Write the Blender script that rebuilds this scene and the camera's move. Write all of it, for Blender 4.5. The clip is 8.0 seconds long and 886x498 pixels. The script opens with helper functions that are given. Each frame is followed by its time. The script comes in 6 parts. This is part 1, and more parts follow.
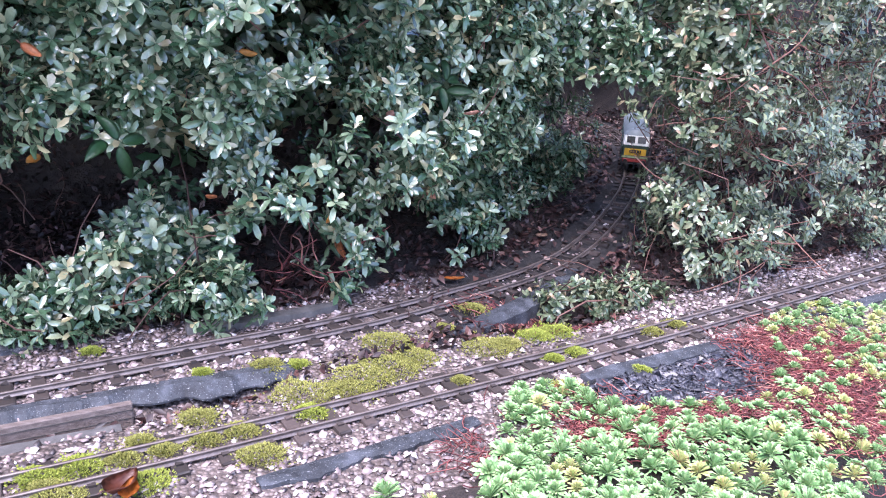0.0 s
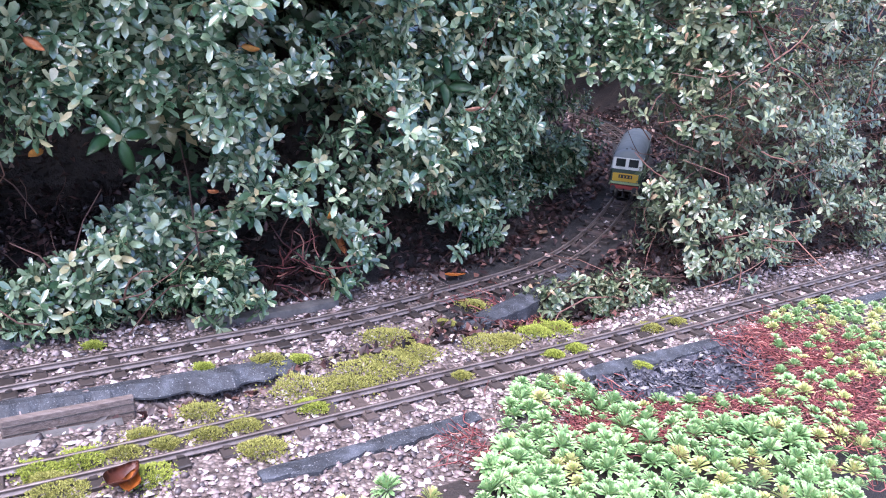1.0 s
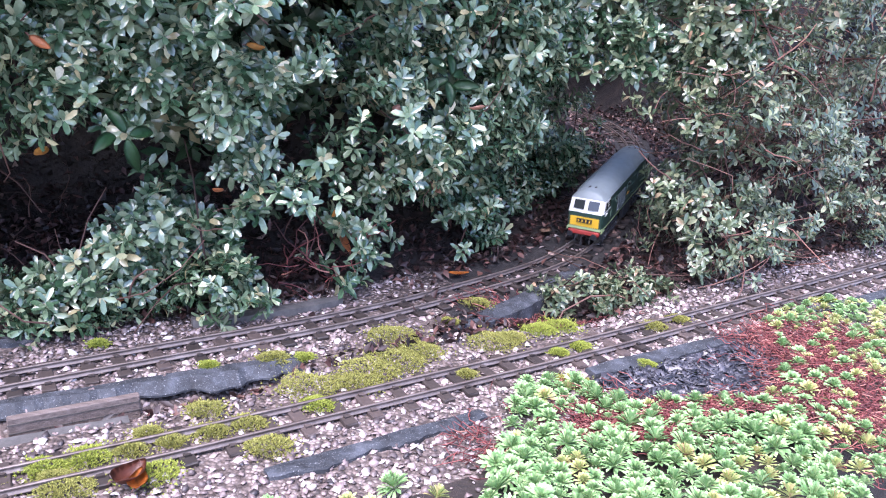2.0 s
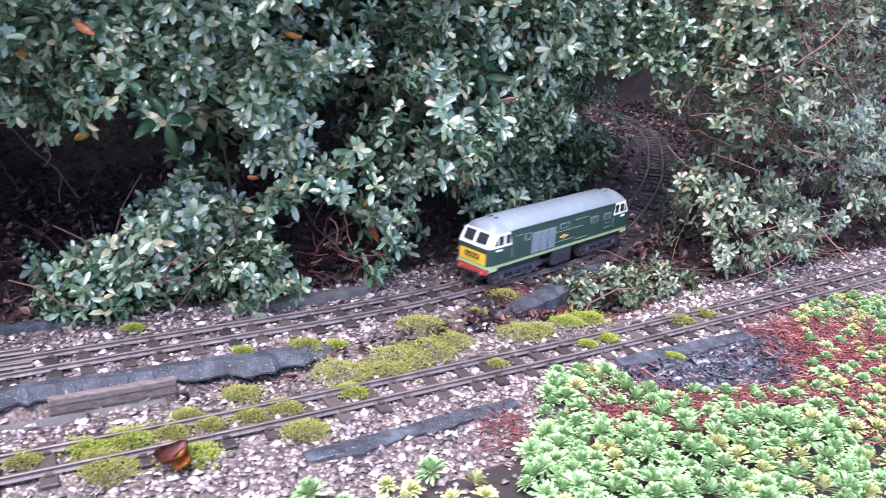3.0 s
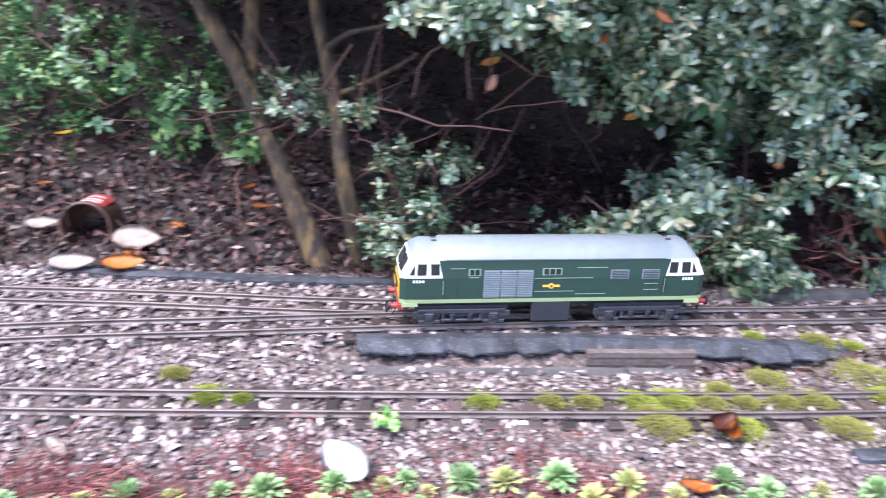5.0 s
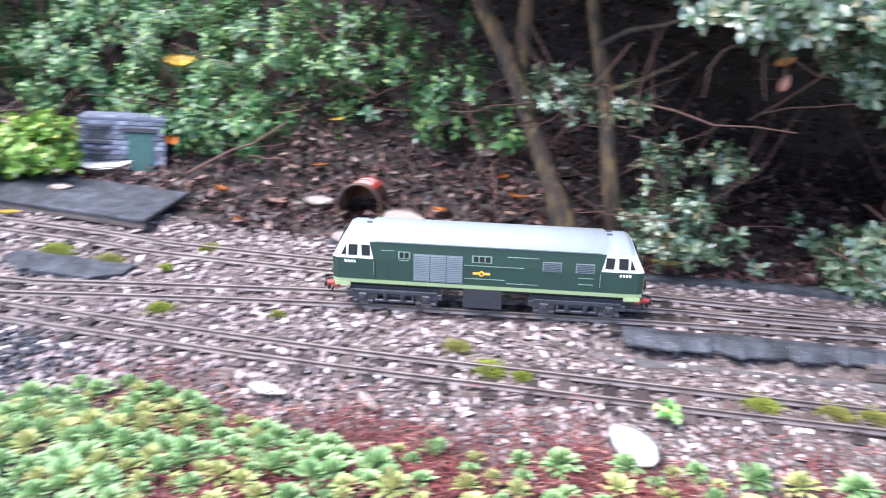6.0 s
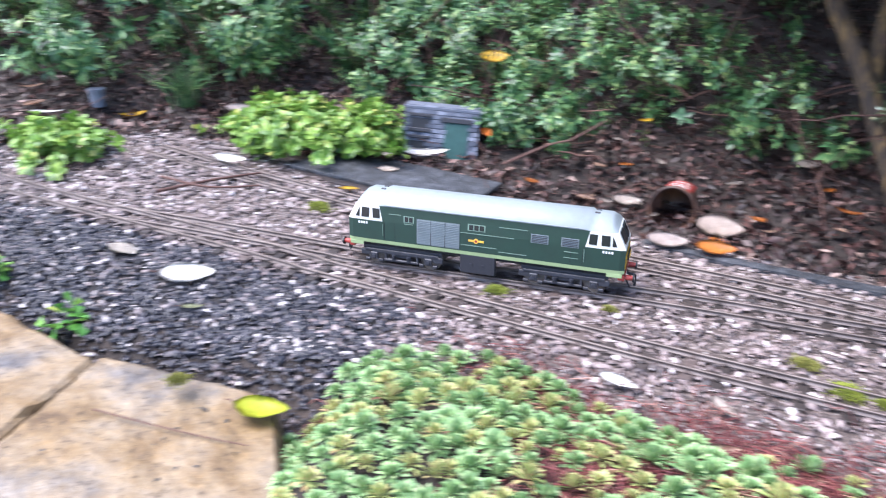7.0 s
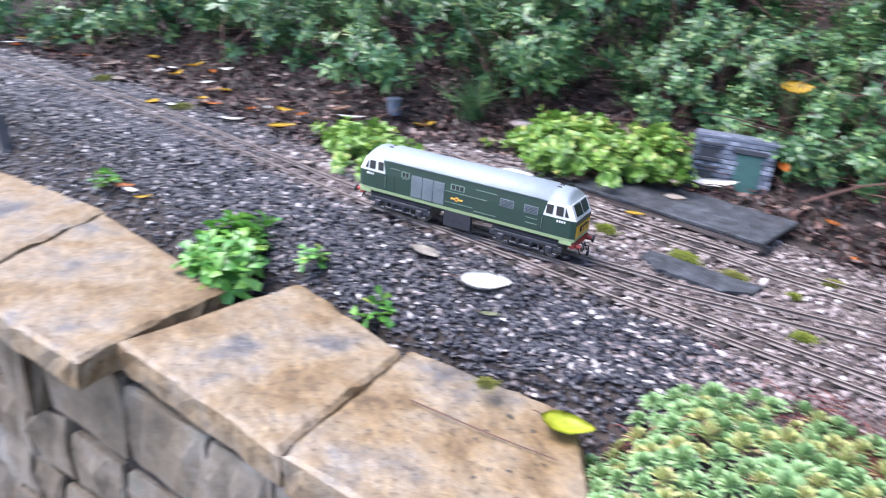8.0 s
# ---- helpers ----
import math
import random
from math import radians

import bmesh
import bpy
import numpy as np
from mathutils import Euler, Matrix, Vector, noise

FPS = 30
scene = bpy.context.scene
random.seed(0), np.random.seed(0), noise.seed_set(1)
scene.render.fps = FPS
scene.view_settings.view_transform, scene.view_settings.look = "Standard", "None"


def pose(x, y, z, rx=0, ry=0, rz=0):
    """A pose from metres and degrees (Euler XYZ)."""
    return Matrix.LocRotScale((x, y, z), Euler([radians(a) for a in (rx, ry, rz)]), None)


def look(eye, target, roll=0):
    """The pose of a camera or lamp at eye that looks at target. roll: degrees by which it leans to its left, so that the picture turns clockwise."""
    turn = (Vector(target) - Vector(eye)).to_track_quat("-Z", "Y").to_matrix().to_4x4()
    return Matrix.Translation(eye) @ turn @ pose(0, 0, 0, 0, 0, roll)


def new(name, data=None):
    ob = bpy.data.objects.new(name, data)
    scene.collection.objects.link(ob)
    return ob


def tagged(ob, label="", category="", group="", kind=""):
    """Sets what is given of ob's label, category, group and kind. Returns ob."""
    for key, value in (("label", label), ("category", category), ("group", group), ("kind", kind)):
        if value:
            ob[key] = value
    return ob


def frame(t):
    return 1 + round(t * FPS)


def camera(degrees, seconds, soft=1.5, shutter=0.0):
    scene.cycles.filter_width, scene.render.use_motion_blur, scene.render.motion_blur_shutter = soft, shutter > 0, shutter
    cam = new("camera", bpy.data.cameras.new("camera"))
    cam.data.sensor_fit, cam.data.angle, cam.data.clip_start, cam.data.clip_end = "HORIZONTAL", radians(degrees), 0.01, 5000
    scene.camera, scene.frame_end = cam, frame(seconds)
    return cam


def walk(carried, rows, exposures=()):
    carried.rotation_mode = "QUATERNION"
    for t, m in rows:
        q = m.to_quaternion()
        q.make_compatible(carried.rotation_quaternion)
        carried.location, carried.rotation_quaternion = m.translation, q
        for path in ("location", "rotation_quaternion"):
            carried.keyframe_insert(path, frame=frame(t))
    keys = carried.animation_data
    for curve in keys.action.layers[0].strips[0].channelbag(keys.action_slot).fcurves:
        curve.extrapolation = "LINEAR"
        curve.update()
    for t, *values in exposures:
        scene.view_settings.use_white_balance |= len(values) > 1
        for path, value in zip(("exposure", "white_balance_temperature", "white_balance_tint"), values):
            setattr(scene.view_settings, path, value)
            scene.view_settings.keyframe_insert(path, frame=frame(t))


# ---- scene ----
cam = camera(58.7, 8.0, 1.05, 0.6)
METRES, EYE, TILT, LEAN, TURN = 0.58, 0.403, -18.3, -3.4, 0.0
ROWS = [
    (0.0, 0.0, 0.0, 0.0, -0.0, 0.0, -0.0),
    (0.5, -0.0008, -0.0011, -0.0005, -0.05, 0.03, -0.11),
    (1.0, -0.0024, -0.0029, -0.0059, -0.01, -0.09, -0.2),
    (1.5, -0.0069, -0.0037, -0.0059, -0.01, -0.11, -0.16),
    (3.0, -0.0583, -0.0157, -0.016, 0.55, -0.59, -1.02),
    (3.5, -0.1241, -0.0337, -0.0221, 5.03, -0.94, -1.96),
    (4.0, -0.2164, -0.0628, -0.0272, 12.34, -1.6, -3.68),
    (4.5, -0.2988, -0.1011, -0.0445, 19.16, -2.37, -5.68),
    (6.0, -0.4806, -0.2793, -0.0858, 38.68, -5.63, -10.29),
    (6.5, -0.5475, -0.377, -0.1125, 46.86, -7.34, -12.23),
    (7.0, -0.6192, -0.4724, -0.1382, 54.73, -9.1, -13.87),
    (7.5, -0.6594, -0.5592, -0.1613, 62.99, -10.82, -15.38),
    (8.0, -0.6822, -0.6271, -0.1714, 71.68, -12.52, -17.2),
]
walk(cam, [(t, pose(0, 0, EYE, TILT, LEAN, TURN) @ pose(METRES * x, METRES * y, METRES * z, 90 + pitch, roll, yaw)) for t, x, y, z, yaw, pitch, roll in ROWS],
     exposures=[(0.0, 3.10, 6000, 27), (4.5, 2.98, 6100, 23), (6.0, 2.96, 6200, 18), (8.0, 2.64, 6180, 17)])


# ---- world and sun ----
world = bpy.data.worlds.new("world")
scene.world = world
world.use_nodes = True
wn = world.node_tree.nodes
sky = wn.new("ShaderNodeTexSky")
sky.sky_type = "NISHITA"
sky.sun_disc = False
sky.sun_elevation, sky.sun_rotation = radians(64), radians(200)
sky.air_density, sky.dust_density, sky.ozone_density = 1.0, 1.5, 1.5
soften = wn.new("ShaderNodeHueSaturation")
soften.inputs["Saturation"].default_value = 1.05
world.node_tree.links.new(sky.outputs[0], soften.inputs["Color"])
world.node_tree.links.new(soften.outputs[0], wn["Background"].inputs[0])
wn["Background"].inputs[1].default_value = 0.09
sun = new("sun", bpy.data.lights.new("sun", "SUN"))
sun.data.energy, sun.data.angle, sun.data.color = 1.5, radians(50), (1.0, 0.99, 0.97)
sun.matrix_world = look((-0.8, -1.1, 3.6), (0, 0.6, 0))


# ---- materials ----
def material(name, rough=0.7, metal=0.0, spec=0.5):
    m = bpy.data.materials.new(name)
    m.use_nodes = True
    b = m.node_tree.nodes["Principled BSDF"]
    b.inputs["Roughness"].default_value = rough
    b.inputs["Metallic"].default_value = metal
    b.inputs["Specular IOR Level"].default_value = spec
    return m, m.node_tree, b


def ramp(nt, stops, source, interp="LINEAR"):
    r = nt.nodes.new("ShaderNodeValToRGB")
    r.color_ramp.interpolation = interp
    e = r.color_ramp.elements
    while len(e) < len(stops):
        e.new(0.5)
    for k, (p, c) in zip(e, stops):
        k.position, k.color = p, (*c, 1)
    nt.links.new(source, r.inputs[0])
    return r.outputs[0]


def noise_tex(nt, scale, detail=6, rough=0.6, coord="Object", squash=(1, 1, 1)):
    c = nt.nodes.new("ShaderNodeTexCoord")
    mp = nt.nodes.new("ShaderNodeMapping")
    mp.inputs["Scale"].default_value = squash
    nt.links.new(c.outputs[coord], mp.inputs[0])
    n = nt.nodes.new("ShaderNodeTexNoise")
    n.inputs["Scale"].default_value, n.inputs["Detail"].default_value, n.inputs["Roughness"].default_value = scale, detail, rough
    nt.links.new(mp.outputs[0], n.inputs["Vector"])
    return n.outputs["Fac"]


def mix(nt, fac, a, b, mode="MIX"):
    m = nt.nodes.new("ShaderNodeMix")
    m.data_type, m.blend_type = "RGBA", mode
    for sock, v in ((m.inputs[0], fac), (m.inputs[6], a), (m.inputs[7], b)):
        if isinstance(v, (int, float)):
            sock.default_value = v
        elif isinstance(v, tuple):
            sock.default_value = (*v, 1)
        else:
            nt.links.new(v, sock)
    return m.outputs[2]


def relief(nt, b, source, strength=0.4, dist=0.002):
    bp = nt.nodes.new("ShaderNodeBump")
    bp.inputs["Strength"].default_value, bp.inputs["Distance"].default_value = strength, dist
    nt.links.new(source, bp.inputs["Height"])
    nt.links.new(bp.outputs[0], b.inputs["Normal"])


def speckled(name, stops, scale, rough=0.8, bump=0.4, dist=0.002, wear=None, spec=0.5, squash=(1, 1, 1), gloss=None):
    """A surface with coarse and fine variation."""
    m, nt, b = material(name, rough, 0, spec)
    coarse, fine = noise_tex(nt, scale, 8, 0.65, squash=squash), noise_tex(nt, scale * 7, 4, 0.7, squash=squash)
    col = ramp(nt, stops, coarse)
    col = mix(nt, 0.35, col, ramp(nt, [(0.3, (0.25, 0.25, 0.25)), (0.7, (1.0, 1.0, 1.0))], fine), "MULTIPLY")
    if wear:
        col = mix(nt, ramp(nt, [(wear[1], (0, 0, 0)), (wear[1] + 0.1, (1, 1, 1))], noise_tex(nt, wear[2], 5)), col, wear[0])
    nt.links.new(col, b.inputs["Base Color"])
    if gloss:
        nt.links.new(ramp(nt, [(0.35, (gloss[0],) * 3), (0.7, (gloss[1],) * 3)], coarse), b.inputs["Roughness"])
    relief(nt, b, fine, bump, dist)
    return m


def varied(name, stops, rough=0.5, spec=0.5, island=True, bump=0, scale=300, trans=0.0, interp="LINEAR"):
    """One colour for every piece, drawn from a range."""
    m, nt, b = material(name, rough, 0, spec)
    src = nt.nodes.new("ShaderNodeNewGeometry").outputs["Random Per Island"] if island else nt.nodes.new("ShaderNodeObjectInfo").outputs["Random"]
    col = ramp(nt, stops, src, interp)
    fine = noise_tex(nt, scale, 4, 0.6)
    col = mix(nt, 0.45, col, ramp(nt, [(0.3, (0.45, 0.45, 0.45)), (0.75, (1.15, 1.15, 1.15))], fine), "MULTIPLY")
    nt.links.new(col, b.inputs["Base Color"])
    if trans:
        t = nt.nodes.new("ShaderNodeBsdfTranslucent")
        nt.links.new(col, t.inputs[0])
        s = nt.nodes.new("ShaderNodeMixShader")
        s.inputs[0].default_value = trans
        nt.links.new(b.outputs[0], s.inputs[1])
        nt.links.new(t.outputs[0], s.inputs[2])
        nt.links.new(s.outputs[0], nt.nodes["Material Output"].inputs[0])
    if bump:
        relief(nt, b, fine, bump, 0.001)
    return m


def paint(name, colour, rough=0.4, metal=0.0, dirt=0.25, spec=0.5):
    m, nt, b = material(name, rough, metal, spec)
    n = noise_tex(nt, 60, 6, 0.65)
    dark = tuple(c * (1 - dirt) for c in colour)
    nt.links.new(ramp(nt, [(0.3, dark), (0.65, colour)], n), b.inputs["Base Color"])
    nt.links.new(ramp(nt, [(0.3, (min(1, rough + 0.15),) * 3), (0.7, (rough,) * 3)], n), b.inputs["Roughness"])
    return m


M_SOIL = speckled("soil", [(0.3, (0.010, 0.007, 0.006)), (0.55, (0.028, 0.019, 0.015)), (0.75, (0.06, 0.041, 0.032))], 18, 0.85, 0.8, 0.006)
M_BALLAST = speckled("ballast_bed", [(0.3, (0.05, 0.036, 0.031)), (0.5, (0.105, 0.078, 0.068)), (0.7, (0.19, 0.147, 0.132))], 120, 0.75, 0.9, 0.004)
def chips(mat, scale, stops):
    """Lays fine chips of many tones over a bed material."""
    nt = mat.node_tree
    b = nt.nodes["Principled BSDF"]
    c = nt.nodes.new("ShaderNodeTexCoord")
    vo = nt.nodes.new("ShaderNodeTexVoronoi")
    vo.inputs["Scale"].default_value = scale
    nt.links.new(c.outputs["Object"], vo.inputs["Vector"])
    sep = nt.nodes.new("ShaderNodeSeparateColor")
    nt.links.new(vo.outputs["Color"], sep.inputs[0])
    tone = ramp(nt, stops, sep.outputs[0])
    joint = ramp(nt, [(0.35, (1, 1, 1)), (0.75, (0.25, 0.23, 0.22))], vo.outputs["Distance"])
    mud = ramp(nt, [(0.38, (0.25, 0.25, 0.25)), (0.56, (0.85, 0.85, 0.85))], noise_tex(nt, 9, 5, 0.65))
    nt.links.new(mix(nt, mud, b.inputs["Base Color"].links[0].from_socket, mix(nt, 1.0, tone, joint, "MULTIPLY")), b.inputs["Base Color"])
    relief(nt, b, ramp(nt, [(0.0, (1, 1, 1)), (0.9, (0, 0, 0))], vo.outputs["Distance"]), 0.9, 0.003)


chips(M_BALLAST, 230, [(0.0, (0.03, 0.024, 0.023)), (0.3, (0.08, 0.058, 0.051)), (0.65, (0.18, 0.137, 0.122)), (0.9, (0.31, 0.255, 0.235)), (1.0, (0.48, 0.44, 0.42))])
M_PINK = varied("pink_gravel", [(0.0, (0.030, 0.025, 0.027)), (0.25, (0.095, 0.070, 0.066)), (0.55, (0.20, 0.150, 0.142)), (0.85, (0.33, 0.265, 0.252)), (1.0, (0.58, 0.53, 0.51))], 0.5, 0.5, bump=0.3)
M_DARK = varied("dark_gravel", [(0.0, (0.008, 0.008, 0.012)), (0.68, (0.022, 0.022, 0.031)), (0.84, (0.055, 0.05, 0.06)), (0.94, (0.19, 0.155, 0.15)), (1.0, (0.50, 0.46, 0.44))], 0.42, 0.45, bump=0.3)
M_SLATE = varied("slate_chips", [(0.0, (0.014, 0.015, 0.02)), (0.5, (0.036, 0.036, 0.047)), (0.88, (0.08, 0.077, 0.09)), (1.0, (0.26, 0.24, 0.23))], 0.5, 0.4, bump=0.2)
M_LITTER = varied("leaf_litter", [(0.0, (0.009, 0.0045, 0.0042)), (0.4, (0.024, 0.010, 0.0095)), (0.75, (0.056, 0.022, 0.019)), (0.94, (0.13, 0.060, 0.048)), (1.0, (0.34, 0.24, 0.20))], 0.55, 0.5)
M_RAIL = speckled("rail_steel", [(0.35, (0.10, 0.075, 0.065)), (0.6, (0.17, 0.135, 0.12)), (0.8, (0.26, 0.22, 0.2))], 40, 0.45, 0.3, 0.0005)
M_RAIL.node_tree.nodes["Principled BSDF"].inputs["Metallic"].default_value = 0.25
M_SLEEPER = varied("sleeper", [(0.0, (0.022, 0.017, 0.015)), (0.6, (0.045, 0.034, 0.030)), (1.0, (0.085, 0.062, 0.055))], 0.6, 0.4, island=False, bump=0.4, scale=120)
M_FELT = speckled("roofing_felt", [(0.35, (0.012, 0.013, 0.016)), (0.52, (0.034, 0.038, 0.045)), (0.72, (0.085, 0.092, 0.108))], 40, 0.7, 0.9, 0.0015, spec=0.4, wear=((0.24, 0.24, 0.25), 0.60, 620))
M_CONCRETE = speckled("wet_concrete", [(0.3, (0.05, 0.048, 0.047)), (0.55, (0.11, 0.105, 0.102)), (0.75, (0.18, 0.172, 0.168))], 30, 0.45, 0.4, 0.001, gloss=(0.6, 0.3))
M_WOOD = speckled("weathered_plank", [(0.3, (0.07, 0.05, 0.042)), (0.55, (0.15, 0.115, 0.10)), (0.75, (0.22, 0.18, 0.16))], 20, 0.75, 0.6, 0.002, squash=(1, 12, 12))
M_LEAF = varied("evergreen_leaf", [(0.0, (0.020, 0.054, 0.024)), (0.35, (0.070, 0.130, 0.068)), (0.7, (0.170, 0.236, 0.138)), (0.9, (0.28, 0.33, 0.20)), (1.0, (0.38, 0.32, 0.17))], 0.25, 0.9, trans=0.05)
M_LEAF_PALE = varied("pale_leaf", [(0.0, (0.028, 0.050, 0.026)), (0.4, (0.085, 0.122, 0.064)), (0.75, (0.170, 0.200, 0.112)), (0.94, (0.26, 0.26, 0.16)), (1.0, (0.34, 0.20, 0.13))], 0.34, 0.7, trans=0.06)
M_LEAF_SMALL = varied("small_leaf", [(0.0, (0.014, 0.052, 0.020)), (0.5, (0.058, 0.155, 0.058)), (0.85, (0.16, 0.30, 0.105)), (1.0, (0.33, 0.43, 0.15))], 0.36, 0.5, trans=0.12)
M_LIME = varied("lime_leaf", [(0.0, (0.07, 0.17, 0.025)), (0.5, (0.17, 0.32, 0.055)), (0.9, (0.31, 0.46, 0.10)), (1.0, (0.50, 0.48, 0.13))], 0.4, 0.5, trans=0.25)
M_SAX = varied("saxifrage_leaf", [(0.0, (0.14, 0.28, 0.10)), (0.5, (0.26, 0.43, 0.18)), (0.85, (0.38, 0.54, 0.25)), (1.0, (0.48, 0.57, 0.29))], 0.45, 0.45, trans=0.22)
M_SAX_DRY = varied("saxifrage_dry", [(0.0, (0.26, 0.34, 0.11)), (0.5, (0.42, 0.47, 0.17)), (0.85, (0.54, 0.53, 0.22)), (1.0, (0.42, 0.26, 0.14))], 0.5, 0.4, trans=0.2)
M_RED = varied("red_stems", [(0.0, (0.05, 0.012, 0.013)), (0.5, (0.135, 0.030, 0.030)), (0.85, (0.25, 0.075, 0.066)), (1.0, (0.38, 0.20, 0.15))], 0.55, 0.4)
M_TWIG = varied("twig_bark", [(0.0, (0.035, 0.018, 0.014)), (0.5, (0.085, 0.042, 0.033)), (1.0, (0.16, 0.085, 0.066))], 0.7, 0.3)
M_STEM = varied("red_brown_stem", [(0.0, (0.05, 0.022, 0.018)), (0.5, (0.13, 0.055, 0.043)), (1.0, (0.27, 0.14, 0.11))], 0.6, 0.4)
M_BARK = speckled("trunk_bark", [(0.34, (0.012, 0.008, 0.006)), (0.48, (0.038, 0.024, 0.014)), (0.62, (0.16, 0.100, 0.034)), (0.74, (0.27, 0.19, 0.08))], 26, 0.75, 0.9, 0.004, squash=(3, 3, 0.6))
M_MOSS = varied("moss", [(0.0, (0.12, 0.12, 0.03)), (0.5, (0.235, 0.235, 0.055)), (1.0, (0.37, 0.36, 0.11))], 0.8, 0.2)
M_MOSS_BRIGHT = varied("bright_moss", [(0.0, (0.13, 0.16, 0.025)), (0.5, (0.25, 0.29, 0.045)), (1.0, (0.38, 0.42, 0.09))], 0.8, 0.2)
M_STONE = speckled("sandstone", [(0.30, (0.085, 0.050, 0.021)), (0.42, (0.165, 0.108, 0.050)), (0.52, (0.200, 0.150, 0.094)), (0.68, (0.150, 0.135, 0.120))], 8, 0.6, 0.9, 0.003, wear=((0.075, 0.068, 0.066), 0.60, 8), gloss=(0.75, 0.4))
sn = M_STONE.node_tree
sb = sn.nodes["Principled BSDF"].inputs["Base Color"]
pits = ramp(sn, [(0.33, (0.50, 0.46, 0.42)), (0.42, (1, 1, 1)), (0.62, (1.1, 1.08, 1.02)), (0.72, (1.5, 1.45, 1.35))], noise_tex(sn, 130, 3, 0.7))
sn.links.new(mix(sn, 1.0, mix(sn, 1.0, sb.links[0].from_socket, ramp(sn, [(0.35, (0.72, 0.66, 0.58)), (0.6, (1.15, 1.15, 1.15))], noise_tex(sn, 32, 6, 0.7, squash=(1, 3, 1))), "MULTIPLY"), pits, "MULTIPLY"), sb)
M_RUBBLE = speckled("wall_stone", [(0.28, (0.05, 0.042, 0.032)), (0.5, (0.15, 0.125, 0.095)), (0.72, (0.24, 0.23, 0.215))], 12, 0.7, 0.7, 0.003, wear=((0.12, 0.13, 0.11), 0.6, 14))
rn = M_RUBBLE.node_tree
tint = ramp(rn, [(0.0, (0.75, 0.68, 0.58)), (0.5, (1.0, 0.94, 0.85)), (1.0, (1.25, 1.25, 1.25))], rn.nodes.new("ShaderNodeObjectInfo").outputs["Random"])
rb = rn.nodes["Principled BSDF"].inputs["Base Color"]
rn.links.new(mix(rn, 1.0, rb.links[0].from_socket, tint, "MULTIPLY"), rb)
M_MORTAR = speckled("dark_joint", [(0.3, (0.03, 0.026, 0.022)), (0.7, (0.09, 0.08, 0.07))], 30, 0.9, 0.6, 0.003)
M_PAVING = speckled("paving", [(0.3, (0.16, 0.14, 0.12)), (0.7, (0.3, 0.27, 0.24))], 6, 0.7, 0.4, 0.002)

# ---- the plan: tracks and ground heights ----
NEAR = [(-2.75, -1.02), (-2.39, -0.724), (-2.06, -0.476), (-1.749, -0.285), (-1.55, -0.165), (-1.40, -0.062), (-1.28, 0.02), (-1.15, 0.10), (-1.00, 0.175), (-0.80, 0.275), (-0.60, 0.385),
        (-0.43, 0.48), (-0.245, 0.585), (-0.13, 0.654), (0.021, 0.747), (0.265, 0.90), (0.76, 1.233), (1.3, 1.62), (2.0, 2.15)]
MAIN = [(-1.44, -0.093), (-1.34, 0.0), (-1.17, 0.150), (-1.05, 0.248), (-0.875, 0.382), (-0.75, 0.468), (-0.60, 0.572), (-0.42, 0.692), (-0.305, 0.765), (-0.12, 0.882),
        (0.02, 0.992), (0.19, 1.155), (0.30, 1.32), (0.385, 1.52), (0.455, 1.77), (0.515, 2.08), (0.50, 2.40), (0.40, 2.70)]
SIDING = [(-1.66, 0.03), (-1.50, 0.115), (-1.35, 0.205), (-1.213, 0.295), (-1.06, 0.378), (-0.853, 0.487), (-0.69, 0.565), (-0.52, 0.656), (-0.42, 0.712)]


def spline(points, step=0.01):
    """Points at even steps along a smooth curve through the plan points."""
    p = [np.array(q, float) for q in points]
    p = [2 * p[0] - p[1]] + p + [2 * p[-1] - p[-2]]
    out = []
    for a, b, c, d in zip(p, p[1:], p[2:], p[3:]):
        for s in np.linspace(0, 1, 24, endpoint=False):
            out.append(0.5 * (2 * b + (c - a) * s + (2 * a - 5 * b + 4 * c - d) * s ** 2 + (3 * b - a - 3 * c + d) * s ** 3))
    out.append(p[-2])
    out = np.array(out)
    for _ in range(6):
        out[1:-1] = 0.5 * out[1:-1] + 0.25 * (out[:-2] + out[2:])
    run = np.concatenate([[0], np.cumsum(np.linalg.norm(np.diff(out, axis=0), axis=1))])
    at = np.arange(0, run[-1], step)
    return np.stack([np.interp(at, run, out[:, k]) for k in range(out.shape[1])], 1)


LINE_NEAR, LINE_MAIN, LINE_SIDING = spline(NEAR), spline(MAIN), spline(SIDING)
ALL_TRACK = np.concatenate([LINE_NEAR[::2], LINE_MAIN[::2], LINE_SIDING[::2]])
BACK_TRACK = np.concatenate([LINE_MAIN[::2], LINE_SIDING[::2]])
FRONT_O, E_U, E_V = np.array((-0.94, -0.315)), np.array((0.826, 0.563)), np.array((-0.563, 0.826))


def smooth(a, b, x):
    t = np.clip((np.asarray(x, float) - a) / (b - a), 0, 1)
    return t * t * (3 - 2 * t)


def dist_to(line, x, y):
    x, y = np.atleast_1d(x), np.atleast_1d(y)
    out = np.empty(len(x))
    for k in range(0, len(x), 4000):
        out[k:k + 4000] = np.sqrt(((x[k:k + 4000, None] - line[None, :, 0]) ** 2 + (y[k:k + 4000, None] - line[None, :, 1]) ** 2).min(1))
    return out


def uv(x, y):
    rel = np.stack([np.atleast_1d(x) - FRONT_O[0], np.atleast_1d(y) - FRONT_O[1]], 1)
    return rel @ E_U, rel @ E_V


NEAR_U, NEAR_V = uv(LINE_NEAR[:, 0], LINE_NEAR[:, 1])


